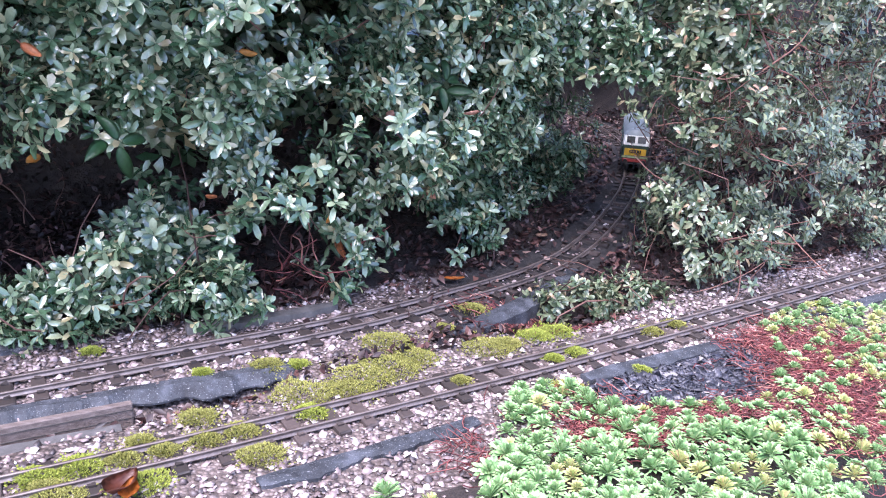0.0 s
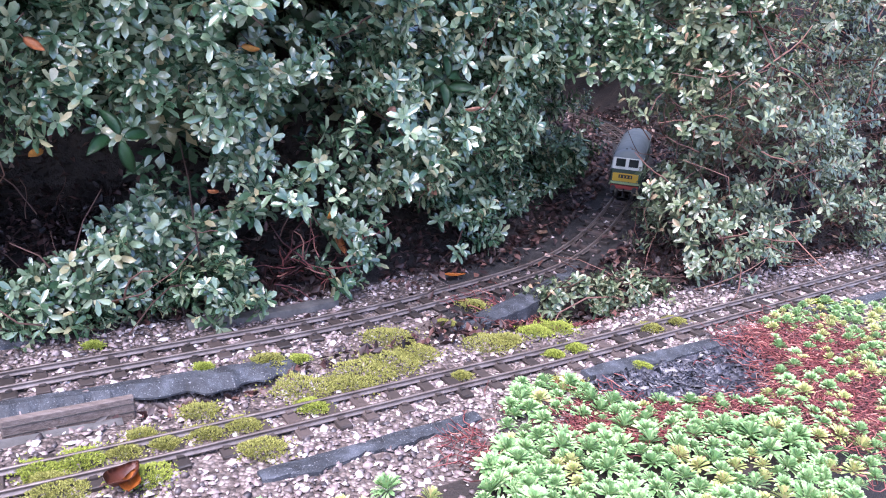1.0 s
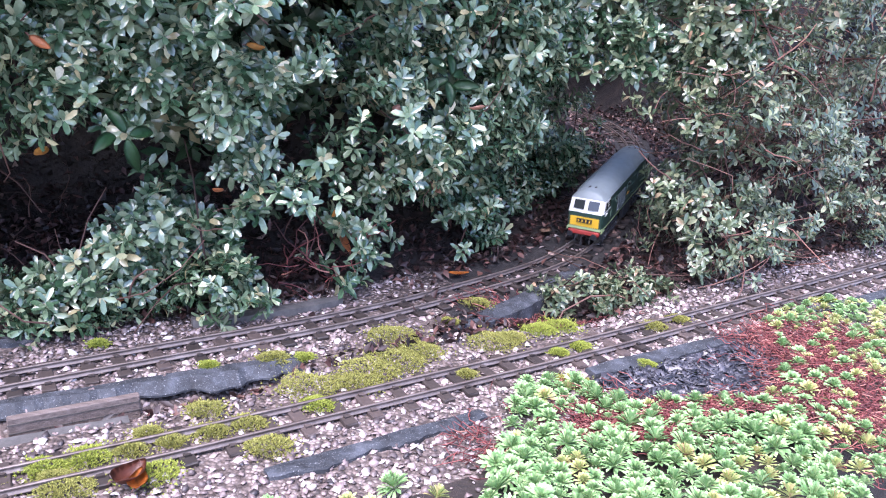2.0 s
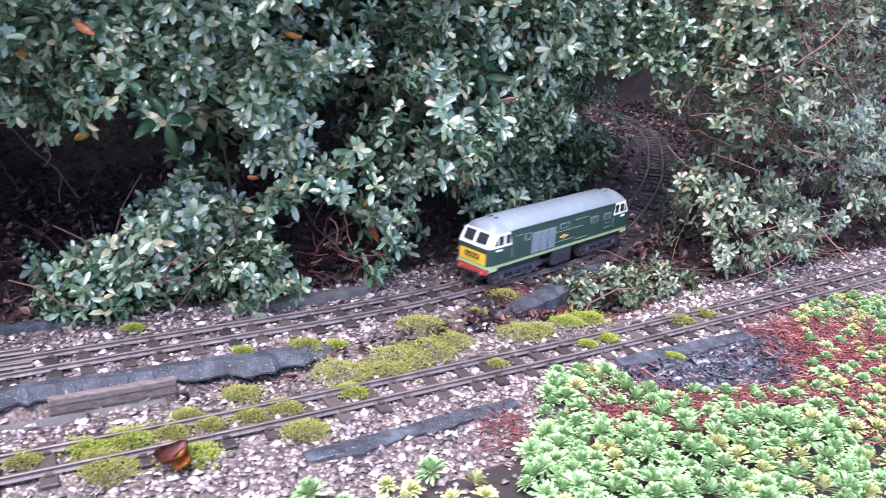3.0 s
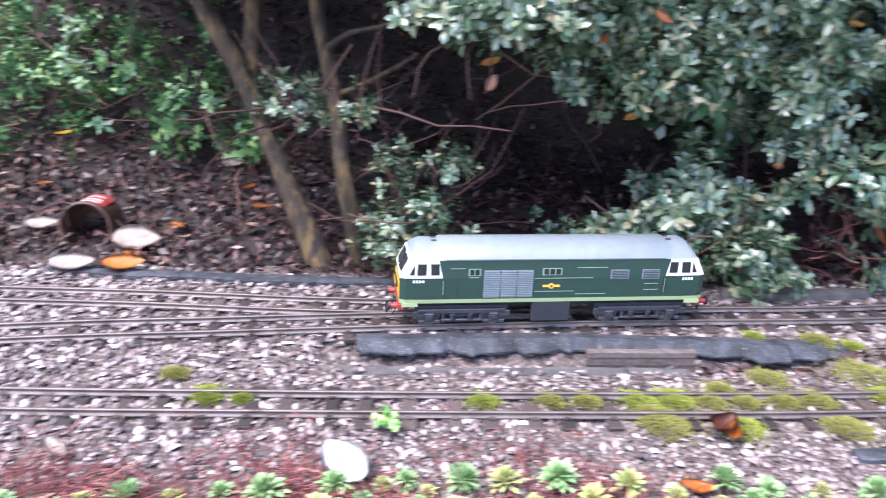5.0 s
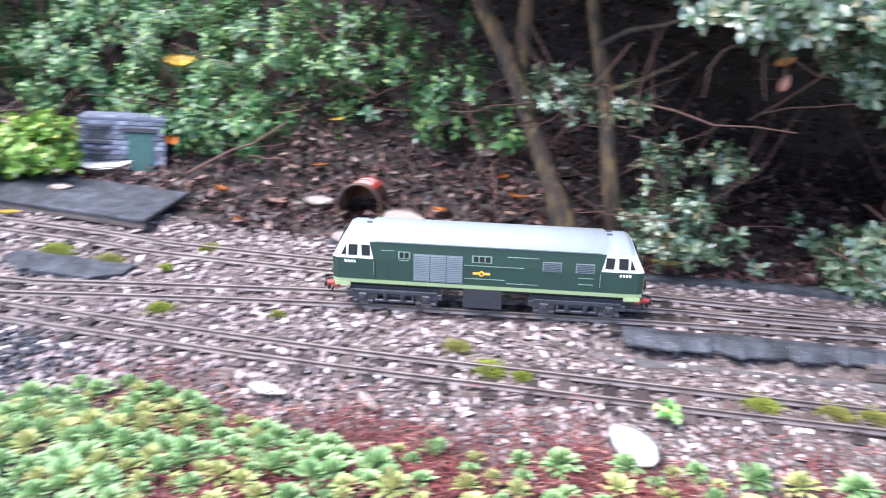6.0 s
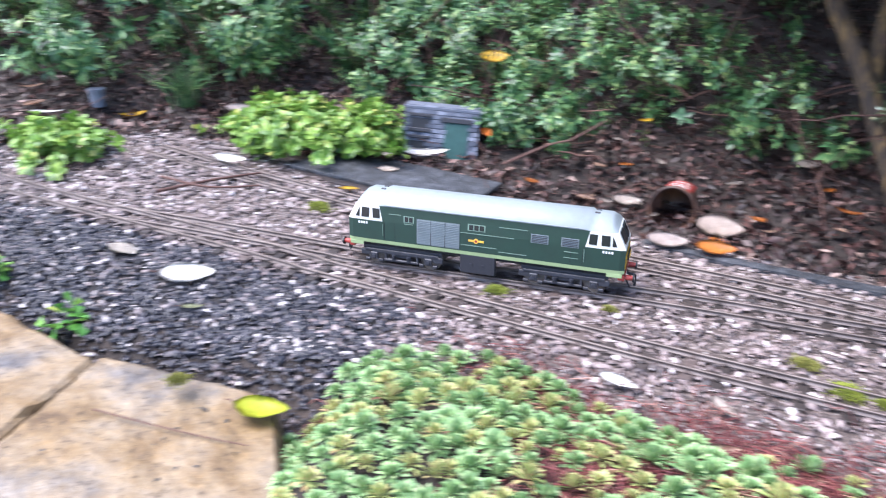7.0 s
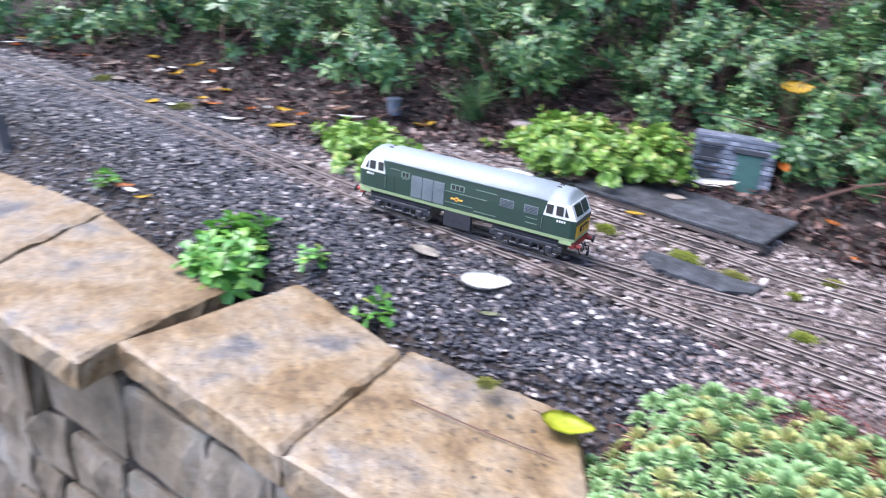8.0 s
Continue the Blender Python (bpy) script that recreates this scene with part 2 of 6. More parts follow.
def base_height(x, y):
    """The gentle lie of the trackbed."""
    x, y = np.atleast_1d(np.asarray(x, float)), np.atleast_1d(np.asarray(y, float))
    q = -1.12 - x
    rise = 0.09 * np.where(q > 0.06, q - 0.03, np.where(q > 0, q * q / 0.24, 0))
    rise = np.minimum(rise, 0.2)
    return rise + 0.035 * smooth(1.1, 1.5, y - 0.5 * np.maximum(x - 0.5, 0) * 2.2)


def ground_height(x, y):
    x, y = np.atleast_1d(np.asarray(x, float)), np.atleast_1d(np.asarray(y, float))
    h = base_height(x, y)
    u, v = uv(x, y)
    nv = np.interp(u, NEAR_U, NEAR_V)
    d = dist_to(ALL_TRACK, x, y)
    behind = smooth(0.0, 0.03, v - nv)
    d0 = 0.105 + 0.105 * smooth(-0.85, -1.05, x)
    bank = (0.30 + 0.6 * smooth(1.2, 1.5, y)) * np.clip(d - d0, 0, 0.42) + 0.9 * np.clip(d - 0.5, 0, 1.0)
    bank = bank * (1 - 0.85 * np.exp(-((x + 0.52) / 0.24) ** 4) * (1 - smooth(0.55, 0.75, d)))
    lumps = np.sin(x * 31 + 2 * np.sin(y * 17)) * np.sin(y * 37 + 1.5 * np.sin(x * 23)) + 0.6 * np.sin(x * 71 + y * 53) * np.sin(y * 83 - x * 29)
    h = h + bank * behind + lumps * 0.005 * smooth(0.10, 0.22, d) * behind
    front = smooth(0.07, 0.22, nv - v) * (1 - behind)
    h = h - front * (0.028 + np.minimum(base_height(x, y), 0.2) * 0.7) * (1 - smooth(0.0, 0.2, u)) - 0.012 * front * smooth(0.0, 0.2, u)
    hollow = np.exp(-(((x - 0.19) * 0.83 + (y - 1.0) * 0.56) / 0.10) ** 2 - ((-(x - 0.19) * 0.56 + (y - 1.0) * 0.83) / 0.045) ** 2)
    h = h - 0.045 * hollow
    a, b = np.array((-0.60, 0.505)), np.array((-0.16, 0.745))
    t = np.clip(((x - a[0]) * (b - a)[0] + (y - a[1]) * (b - a)[1]) / ((b - a) @ (b - a)), 0, 1)
    trench = np.hypot(x - a[0] - t * (b - a)[0], y - a[1] - t * (b - a)[1])
    h = h - 0.022 * (1 - smooth(0.012, 0.035, trench))
    h = h - 0.05 * (1 - smooth(0.22, 0.29, v)) * (1 - smooth(0.17, 0.24, u))
    h = h + 0.028 * smooth(0.11, 0.22, nv - v) * smooth(0.2, 0.3, u + 0.5 * v)
    return h


def gz(x, y):
    return float(ground_height(x, y)[0])


# ---- mesh helpers ----
def mesh_object(name, verts, faces, mat, parent=None, shade=False):
    me = bpy.data.meshes.new(name)
    if isinstance(faces, np.ndarray):
        k = faces.shape[1]
        me.vertices.add(len(verts))
        me.vertices.foreach_set("co", np.asarray(verts, np.float32).ravel())
        me.loops.add(faces.size)
        me.loops.foreach_set("vertex_index", faces.astype(np.int32).ravel())
        me.polygons.add(len(faces))
        me.polygons.foreach_set("loop_start", np.arange(0, faces.size, k, dtype=np.int32))
        me.polygons.foreach_set("loop_total", np.full(len(faces), k, np.int32))
        me.update(calc_edges=True)
    else:
        me.from_pydata([tuple(v) for v in verts], [], faces)
    me.materials.append(mat)
    if shade:
        me.polygons.foreach_set("use_smooth", np.ones(len(me.polygons), bool))
    ob = new(name, me)
    ob.parent = parent
    return ob


def part(name, bm, mat, parent, label="", shade=False):
    me = bpy.data.meshes.new(name)
    bm.normal_update()
    bm.to_mesh(me)
    bm.free()
    me.materials.append(mat)
    if shade:
        me.polygons.foreach_set("use_smooth", np.ones(len(me.polygons), bool))
    ob = new(name, me)
    ob.parent = parent
    return tagged(ob, label)


def box(bm, x0, x1, y0, y1, z0, z1, bevel=0.0, m=None):
    mat = Matrix.Translation(((x0 + x1) / 2, (y0 + y1) / 2, (z0 + z1) / 2)) @ Matrix.Diagonal((abs(x1 - x0), abs(y1 - y0), abs(z1 - z0), 1))
    got = bmesh.ops.create_cube(bm, size=1, matrix=(m @ mat) if m else mat)
    if bevel:
        es = list({e for v in got["verts"] for e in v.link_edges})
        bmesh.ops.bevel(bm, geom=es, offset=bevel, segments=1, affect="EDGES", profile=0.5)
    return bm


def rod(bm, a, b, r0, r1=None, seg=10):
    a, b = Vector(a), Vector(b)
    d = b - a
    m = Matrix.Translation((a + b) / 2) @ d.to_track_quat("Z", "Y").to_matrix().to_4x4()
    bmesh.ops.create_cone(bm, cap_ends=True, segments=seg, radius1=r0, radius2=r0 if r1 is None else r1, depth=d.length, matrix=m)
    return bm


def tube(points, radii, seg=6):
    """Verts and quads of a bent round stem."""
    p = np.asarray(points, float)
    t = np.gradient(p, axis=0)
    t /= np.linalg.norm(t, axis=1)[:, None] + 1e-9
    ref = np.array((0.3, 0.2, 0.93)) if abs(t[0, 2]) < 0.9 else np.array((1.0, 0.1, 0.0))
    n = np.cross(t, ref)
    n /= np.linalg.norm(n, axis=1)[:, None] + 1e-9
    b = np.cross(t, n)
    ang = np.arange(seg) * 2 * math.pi / seg
    r = np.asarray(radii, float)[:, None, None]
    ring = p[:, None] + r * (np.cos(ang)[None, :, None] * n[:, None] + np.sin(ang)[None, :, None] * b[:, None])
    i, j = np.meshgrid(np.arange(len(p) - 1), np.arange(seg), indexing="ij")
    k = (j + 1) % seg
    f = np.stack([i * seg + j, i * seg + k, (i + 1) * seg + k, (i + 1) * seg + j], -1).reshape(-1, 4)
    return ring.reshape(-1, 3), f


def join(pieces):
    vs, fs, n = [], [], 0
    for v, f in pieces:
        vs.append(v)
        fs.append(f + n)
        n += len(v)
    return np.concatenate(vs), np.concatenate(fs)


def scatter(variants, mats, rng):
    """Copies of the variants (verts, faces) under the 3x4 transforms, joined."""
    pick = rng.integers(0, len(variants), len(mats))
    out = []
    for k, (v, f) in enumerate(variants):
        m = mats[pick == k]
        if not len(m):
            continue
        w = np.einsum("nij,vj->nvi", m[:, :, :3], v) + m[:, None, :, 3]
        out.append((w.reshape(-1, 3), (f[None] + (np.arange(len(m)) * len(v))[:, None, None]).reshape(-1, f.shape[1])))
    return join(out)


def frames_of(pos, axis, size, rng, spin=None):
    """3x4 transforms that carry z onto the axis, with a random spin."""
    axis = axis / (np.linalg.norm(axis, axis=1)[:, None] + 1e-9)
    r = rng.normal(size=axis.shape)
    x = np.cross(axis, r)
    x /= np.linalg.norm(x, axis=1)[:, None] + 1e-9
    y = np.cross(axis, x)
    s = np.asarray(size)[:, None]
    return np.stack([x * s, y * s, axis * s, pos], 2)


OVAL = [(0.0, 0.0), (0.36, 0.88), (0.78, 0.92), (1.0, 0.0)]
POINTED, BLUNT, PLAIN = [(0.0, 0.0), (0.3, 0.75), (0.62, 1.0), (1.0, 0.0)], [(0.0, 0.15), (0.4, 0.6), (0.8, 1.0), (1.0, 0.0)], [(0.0, 0.0), (0.5, 1.0), (1.0, 0.0)]


def leaf(length, width, up, turn, droop=0.25, fold=0.25, base=(0, 0, 0), st=POINTED):
    """A leaf with a fold along its rib, of 4 or 8 triangles."""
    v = []
    for s, w in st:
        x, z = s * length * math.cos(up), s * length * math.sin(up) - droop * length * s * s
        hw = 0.5 * width * w
        if s == 0 or s == 1:
            v.append((x, 0, z))
        else:
            v += [(x, -hw, z + fold * hw), (x, 0, z), (x, hw, z + fold * hw)]
    v = np.array(v)
    c, s_ = math.cos(turn), math.sin(turn)
    v = v @ np.array([[c, s_, 0], [-s_, c, 0], [0, 0, 1]]) + np.array(base)
    if len(st) == 3:
        return v, np.array([(0, 1, 2), (0, 2, 3), (1, 4, 2), (2, 4, 3)])
    f = np.array([(0, 1, 2), (0, 2, 3), (1, 4, 5), (1, 5, 2), (2, 5, 6), (2, 6, 3), (4, 7, 5), (5, 7, 6)])
    return v, f


def whorl(rng, n, length, width, stem=0.02, tiers=2, spread=0.5, st=POINTED):
    """A shoot along z: leaves in tiers round a stem."""
    out = []
    for k in range(n):
        tier = k * tiers // n
        up = spread + 0.45 * tier / max(1, tiers - 1) + rng.normal(0, 0.18)
        sc = (1.05 - 0.3 * tier / max(1, tiers)) * rng.uniform(0.75, 1.15)
        out.append(leaf(length * sc, width * sc * rng.uniform(0.85, 1.1), up, k * 2.4 + rng.normal(0, 0.25), rng.uniform(0.1, 0.45), rng.uniform(0.15, 0.45), (0, 0, stem * tier / max(1, tiers - 1)), st))
    return join(out)


def pebble(rng, flat=0.7):
    """An eight-cornered uneven stone, 12 faces."""
    v = np.array([(-1, 0, 0), (1, 0, 0), (0, -1, 0), (0, 1, 0), (0, 0, -1), (0, 0, 1), (-.62, -.62, .55), (.62, -.62, .55), (.62, .62, .55), (-.62, .62, .55)])
    v = v * rng.uniform(0.6, 1.25, v.shape) * np.array((rng.uniform(0.95, 1.5), rng.uniform(0.65, 1.0), flat))
    f = np.array([(5, 6, 7), (5, 7, 8), (5, 8, 9), (5, 9, 6), (0, 2, 6), (2, 7, 6), (2, 1, 7), (1, 8, 7), (1, 3, 8), (3, 9, 8), (3, 0, 9), (0, 6, 9)])
    v = np.delete(v, 4, 0)
    f = np.where(f > 4, f - 1, f)
    return v, f

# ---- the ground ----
M_DARKBED = speckled("dark_bed", [(0.3, (0.008, 0.007, 0.007)), (0.5, (0.022, 0.019, 0.019)), (0.72, (0.06, 0.052, 0.05))], 90, 0.85, 0.9, 0.004)


def build_ground():
    us, vs = np.arange(-3.2, 3.6, 0.022), np.concatenate([np.arange(0.045, 1.7, 0.018), np.arange(1.7, 3.4, 0.06)])
    u, v = np.meshgrid(us, vs, indexing="ij")
    x, y = (FRONT_O[0] + u * E_U[0] + v * E_V[0]).ravel(), (FRONT_O[1] + u * E_U[1] + v * E_V[1]).ravel()
    z = ground_height(x, y)
    d = dist_to(ALL_TRACK, x, y)
    z = z - 0.004 + 0.0015 * np.array([noise.noise((a * 40, b * 40, 0)) for a, b in zip(x, y)])
    n, m = len(us), len(vs)
    i, j = np.meshgrid(np.arange(n - 1), np.arange(m - 1), indexing="ij")
    f = np.stack([i * m + j, (i + 1) * m + j, (i + 1) * m + j + 1, i * m + j + 1], -1).reshape(-1, 4)
    # the front edge turns down into the wall
    k = len(x)
    low = np.stack([x.reshape(n, m)[:, 0], y.reshape(n, m)[:, 0], np.full(n, -0.9)], 1)
    i = np.arange(n - 1)
    skirt = np.stack([i * m, k + i, k + i + 1, (i + 1) * m], -1)
    ob = mesh_object("garden_bed", np.concatenate([np.stack([x, y, z], 1), low]), np.concatenate([f, skirt]), M_SOIL, shade=True)
    ob.data.materials.append(M_BALLAST)
    ob.data.materials.append(M_DARKBED)
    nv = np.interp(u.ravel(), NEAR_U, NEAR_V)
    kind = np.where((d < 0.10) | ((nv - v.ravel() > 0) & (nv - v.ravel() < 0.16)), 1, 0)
    # the curving main track gets the same near-black bed as the dark gravel
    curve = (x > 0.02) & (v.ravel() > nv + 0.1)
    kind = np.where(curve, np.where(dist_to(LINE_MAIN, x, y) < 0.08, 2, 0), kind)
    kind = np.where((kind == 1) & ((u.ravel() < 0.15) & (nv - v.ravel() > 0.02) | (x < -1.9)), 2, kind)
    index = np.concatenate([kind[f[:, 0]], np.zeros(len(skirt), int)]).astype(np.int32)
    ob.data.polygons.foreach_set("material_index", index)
    tagged(ob, "dark soil bed and bank carrying the tracks", "ground", kind="structure")
    s = 400.0
    g = mesh_object("ground", [(-s, -s, -0.95), (s, -s, -0.95), (s, s, -0.95), (-s, s, -0.95)], [(0, 1, 2, 3)], M_PAVING)
    tagged(g, "grey paving at the foot of the wall", "ground", kind="structure")


def ribbon(line, z_off, profile):
    """Sweeps a closed profile (side, up) along a plan line that lies on the trackbed."""
    z = base_height(line[:, 0], line[:, 1]) + z_off
    t = np.gradient(line, axis=0)
    t /= np.linalg.norm(t, axis=1)[:, None]
    nrm = np.stack([-t[:, 1], t[:, 0]], 1)
    pr = np.array(profile)
    k = len(pr)
    ring = np.concatenate([line[:, None] + nrm[:, None] * pr[None, :, :1], (z[:, None] + pr[None, :, 1])[..., None]], 2)
    i, j = np.meshgrid(np.arange(len(line) - 1), np.arange(k), indexing="ij")
    jj = (j + 1) % k
    f = np.stack([i * k + j, (i + 1) * k + j, (i + 1) * k + jj, i * k + jj], -1).reshape(-1, 4)
    return ring.reshape(-1, 3), f


GAUGE = 0.032
RAIL = [(-0.0028, 0.0), (-0.0028, 0.0008), (-0.0007, 0.0015), (-0.0007, 0.0038), (-0.0014, 0.0044), (-0.0014, 0.0058), (0.0014, 0.0058), (0.0014, 0.0044), (0.0007, 0.0038), (0.0007, 0.0015), (0.0028, 0.0008), (0.0028, 0.0)]


def sleeper_mesh(rng):
    bm = bmesh.new()
    box(bm, -0.0068, 0.0068, -0.033, 0.033, -0.006, 0.0, 0.0012)
    for s in (-1, 1):
        for q in (-1, 1):
            box(bm, -0.003, 0.003, s * GAUGE / 2 + q * 0.0042 - 0.0017, s * GAUGE / 2 + q * 0.0042 + 0.0017, 0.0, 0.0022)
    for v in bm.verts:
        v.co += Vector(rng.normal(0, 0.0004, 3))
    me = bpy.data.meshes.new("sleeper")
    bm.to_mesh(me)
    bm.free()
    me.materials.append(M_SLEEPER)
    return me


def build_track(name, line, label, rng, skip=None):
    root = tagged(new(name), label, "railway track", group="garden railway tracks")
    t = np.gradient(line, axis=0)
    t /= np.linalg.norm(t, axis=1)[:, None]
    nrm = np.stack([-t[:, 1], t[:, 0]], 1)
    for s in (-1, 1):
        v, f = ribbon(line[::2] + s * nrm[::2] * GAUGE / 2, 0.0, RAIL)
        mesh_object("rail", v, f, M_RAIL, root)
    meshes = [sleeper_mesh(rng) for _ in range(4)]
    every = 0.036
    for k in range(2, int(len(line) * 0.01 / every)):
        i = min(int(round(k * every / 0.01)), len(line) - 1)
        x, y = line[i]
        if skip is not None and dist_to(skip, x, y)[0] < 0.03:
            continue
        ob = new("sleeper", meshes[int(rng.integers(4))])
        ob.parent = root
        ob.matrix_basis = pose(x, y, float(base_height(x, y)[0]) + rng.normal(0, 0.0005), 0, 0, math.degrees(math.atan2(t[i, 1], t[i, 0])) + rng.normal(0, 1.2))
    return root


# ---- the locomotive ----
M_GREEN = paint("loco_green", (0.017, 0.043, 0.032), 0.34, dirt=0.2)
M_ROOF = paint("loco_roof_grey", (0.185, 0.215, 0.225), 0.42, dirt=0.12)
M_WHITE = paint("loco_ivory", (0.62, 0.62, 0.58), 0.4, dirt=0.08)
M_CREAM = paint("loco_pale_green", (0.28, 0.36, 0.18), 0.4, dirt=0.15)
M_YELLOW = paint("loco_yellow", (0.58, 0.34, 0.02), 0.4, dirt=0.12)
M_REDP = paint("buffer_red", (0.30, 0.032, 0.025), 0.5, dirt=0.3)
M_BLACK = paint("underframe_black", (0.010, 0.010, 0.013), 0.45, dirt=0.3)
# black bogie parts, with their highlights put into a lighter base colour
M_BOGIE_LIT = paint("bogie_lit_black", (0.032, 0.034, 0.044), 0.4, dirt=0.4)
M_STEEL = paint("wheel_steel", (0.20, 0.19, 0.18), 0.35, 0.7)
M_GRILLE = paint("grille_grey", (0.15, 0.18, 0.19), 0.5, dirt=0.15)
M_BOX = paint("battery_box_grey", (0.020, 0.021, 0.028), 0.5, dirt=0.25)
M_GLASS = paint("cab_glass", (0.02, 0.024, 0.026), 0.12, dirt=0.3, spec=0.6)
M_LINE = paint("panel_line", (0.16, 0.24, 0.19), 0.5)
M_GOLD = paint("crest_gold", (0.70, 0.42, 0.06), 0.4)
M_SILVER = paint("white_marking", (0.75, 0.75, 0.72), 0.5)

L_END = 0.1640
ROWS_Z = [0.0305, 0.035, 0.059, 0.078, 0.0805, 0.0865, 0.0915, 0.0935]
ROWS_Y = [0.0290, 0.0295, 0.0295, 0.0285, 0.0275, 0.0225, 0.0125, 0.0]


def nose_x(z, y):
    """How far the end reaches at this height: upright below the waist, raked above it, bowed a little in plan."""
    x = L_END if z <= 0.059 else L_END - (z - 0.059) * 0.50
    return x + 0.0025 * (1 - (abs(y) / 0.03) ** 2)


def build_body(root):
    ring = [(-y, z) for y, z in zip(ROWS_Y, ROWS_Z)] + [(y, z) for y, z in list(zip(ROWS_Y, ROWS_Z))[-2::-1]]
    stations = [-1.0, -0.955, -0.86, -0.735, -0.722, -0.3, 0.0, 0.3, 0.722, 0.735, 0.86, 0.955, 1.0]
    verts = []
    for s in stations:
        a = abs(s)
        for y, z in ring:
            if a == 1.0:
                yy = y * 0.90
                x = nose_x(z, yy)
            elif a == 0.955:
                yy = y * 0.975
                x = nose_x(z, yy) - 0.0055
            else:
                yy = y
                x = a * 0.1635
                if a in (0.735, 0.722):
                    x += (z - 0.059) * 0.22 if z < 0.08 else 0.004
                if a == 0.86:
                    x -= max(0, z - 0.059) * 0.25
            zz = z
            if a >= 0.735 and z > 0.08:
                zz = z - 0.0016 - (0.003 * (z - 0.08) / 0.0135 if a == 1.0 else 0)
            verts.append((math.copysign(x, s) if s else 0.0, yy, zz))
    k = len(ring)
    zones = {"body": [], "roof": [], "cab_surround": [], "cab_surround_rear": [], "sole_stripe": []}

    def zone(row, a, s):
        if row == 0:
            return "sole_stripe"
        if row == 1:
            return "body"
        if row == 2 and a >= 0.735:
            return "cab_surround" if s > 0 else "cab_surround_rear"
        return "body" if row == 2 else "roof"

    for i in range(len(stations) - 1):
        mid = (stations[i] + stations[i + 1]) / 2
        for j in range(k - 1):
            row = min(j, k - 2 - j)
            zones[zone(row, abs(mid), mid)].append((i * k + j, i * k + j + 1, (i + 1) * k + j + 1, (i + 1) * k + j))
    for i, s in ((0, -1), (len(stations) - 1, 1)):
        for row in range(7):
            q = (i * k + row, i * k + k - 1 - row, i * k + k - 2 - row, i * k + row + 1)
            name = "sole_stripe" if row == 0 else "body" if row == 1 else ("cab_surround" if s > 0 else "cab_surround_rear") if row < 4 else "roof"
            zones[name].append(q if s < 0 else q[::-1])
    mats = {"body": (M_GREEN, "dark green painted body"), "roof": (M_ROOF, "pale grey roof"), "cab_surround": (M_WHITE, "ivory cab window surround"),
            "cab_surround_rear": (M_WHITE, "ivory cab window surround"), "sole_stripe": (M_CREAM, "pale green stripe along the sole")}
    made = {}
    for name, faces in zones.items():
        used = sorted({v for f in faces for v in f})
        ix = {v: n for n, v in enumerate(used)}
        ob = mesh_object(name.replace("_rear", ""), [verts[v] for v in used], [tuple(ix[v] for v in f if True) for f in faces], mats[name][0], root)
        me = ob.data
        bm = bmesh.new()
        bm.from_mesh(me)
        bmesh.ops.remove_doubles(bm, verts=bm.verts, dist=1e-5)
        bmesh.ops.recalc_face_normals(bm, faces=bm.faces)
        bm.to_mesh(me)
        bm.free()
        if name == "roof":
            me.polygons.foreach_set("use_smooth", np.ones(len(me.polygons), bool))
        tagged(ob, mats[name][1])
        made[name] = ob
    return made


def on_side(bm, side, x0, x1, z0, z1, proud=0.0006, deep=0.001, lean=0.0):
    """A thin plate on the body side; side is +1 or -1."""
    def yy(z):
        return 0.0295 if z <= 0.059 else 0.0295 - (z - 0.059) / 0.019 * 0.001
    y0, y1 = yy(z0), yy(z1)
    pts = []
    for yo in (-deep, proud):
        pts += [(x0, side * (y0 + yo), z0), (x1, side * (y0 + yo), z0), (x1 + lean, side * (y1 + yo), z1), (x0 + lean, side * (y1 + yo), z1)]
    v = [bm.verts.new(p) for p in pts]
    for f in ((4, 5, 6, 7), (0, 1, 5, 4), (1, 2, 6, 5), (2, 3, 7, 6), (3, 0, 4, 7)):
        bm.faces.new([v[q] for q in f])
    bmesh.ops.recalc_face_normals(bm, faces=bm.faces)
    return bm


def on_end(bm, s, y0, y1, z0, z1, proud=0.0006):
    pts = []
    for o in (-0.002, proud):
        for y, z in ((y0, z0), (y1, z0), (y1, z1), (y0, z1)):
            pts.append((s * (nose_x(z, 0.9 * y) + o - (0.0004 if abs(y) > 0.02 else 0.0)), y, z - (0.0017 if z > 0.08 else 0)))
    v = [bm.verts.new(p) for p in pts]
    for f in ((4, 5, 6, 7), (0, 1, 5, 4), (1, 2, 6, 5), (2, 3, 7, 6), (3, 0, 4, 7)):
        bm.faces.new([v[q] for q in f])
    bmesh.ops.recalc_face_normals(bm, faces=bm.faces)
    return bm


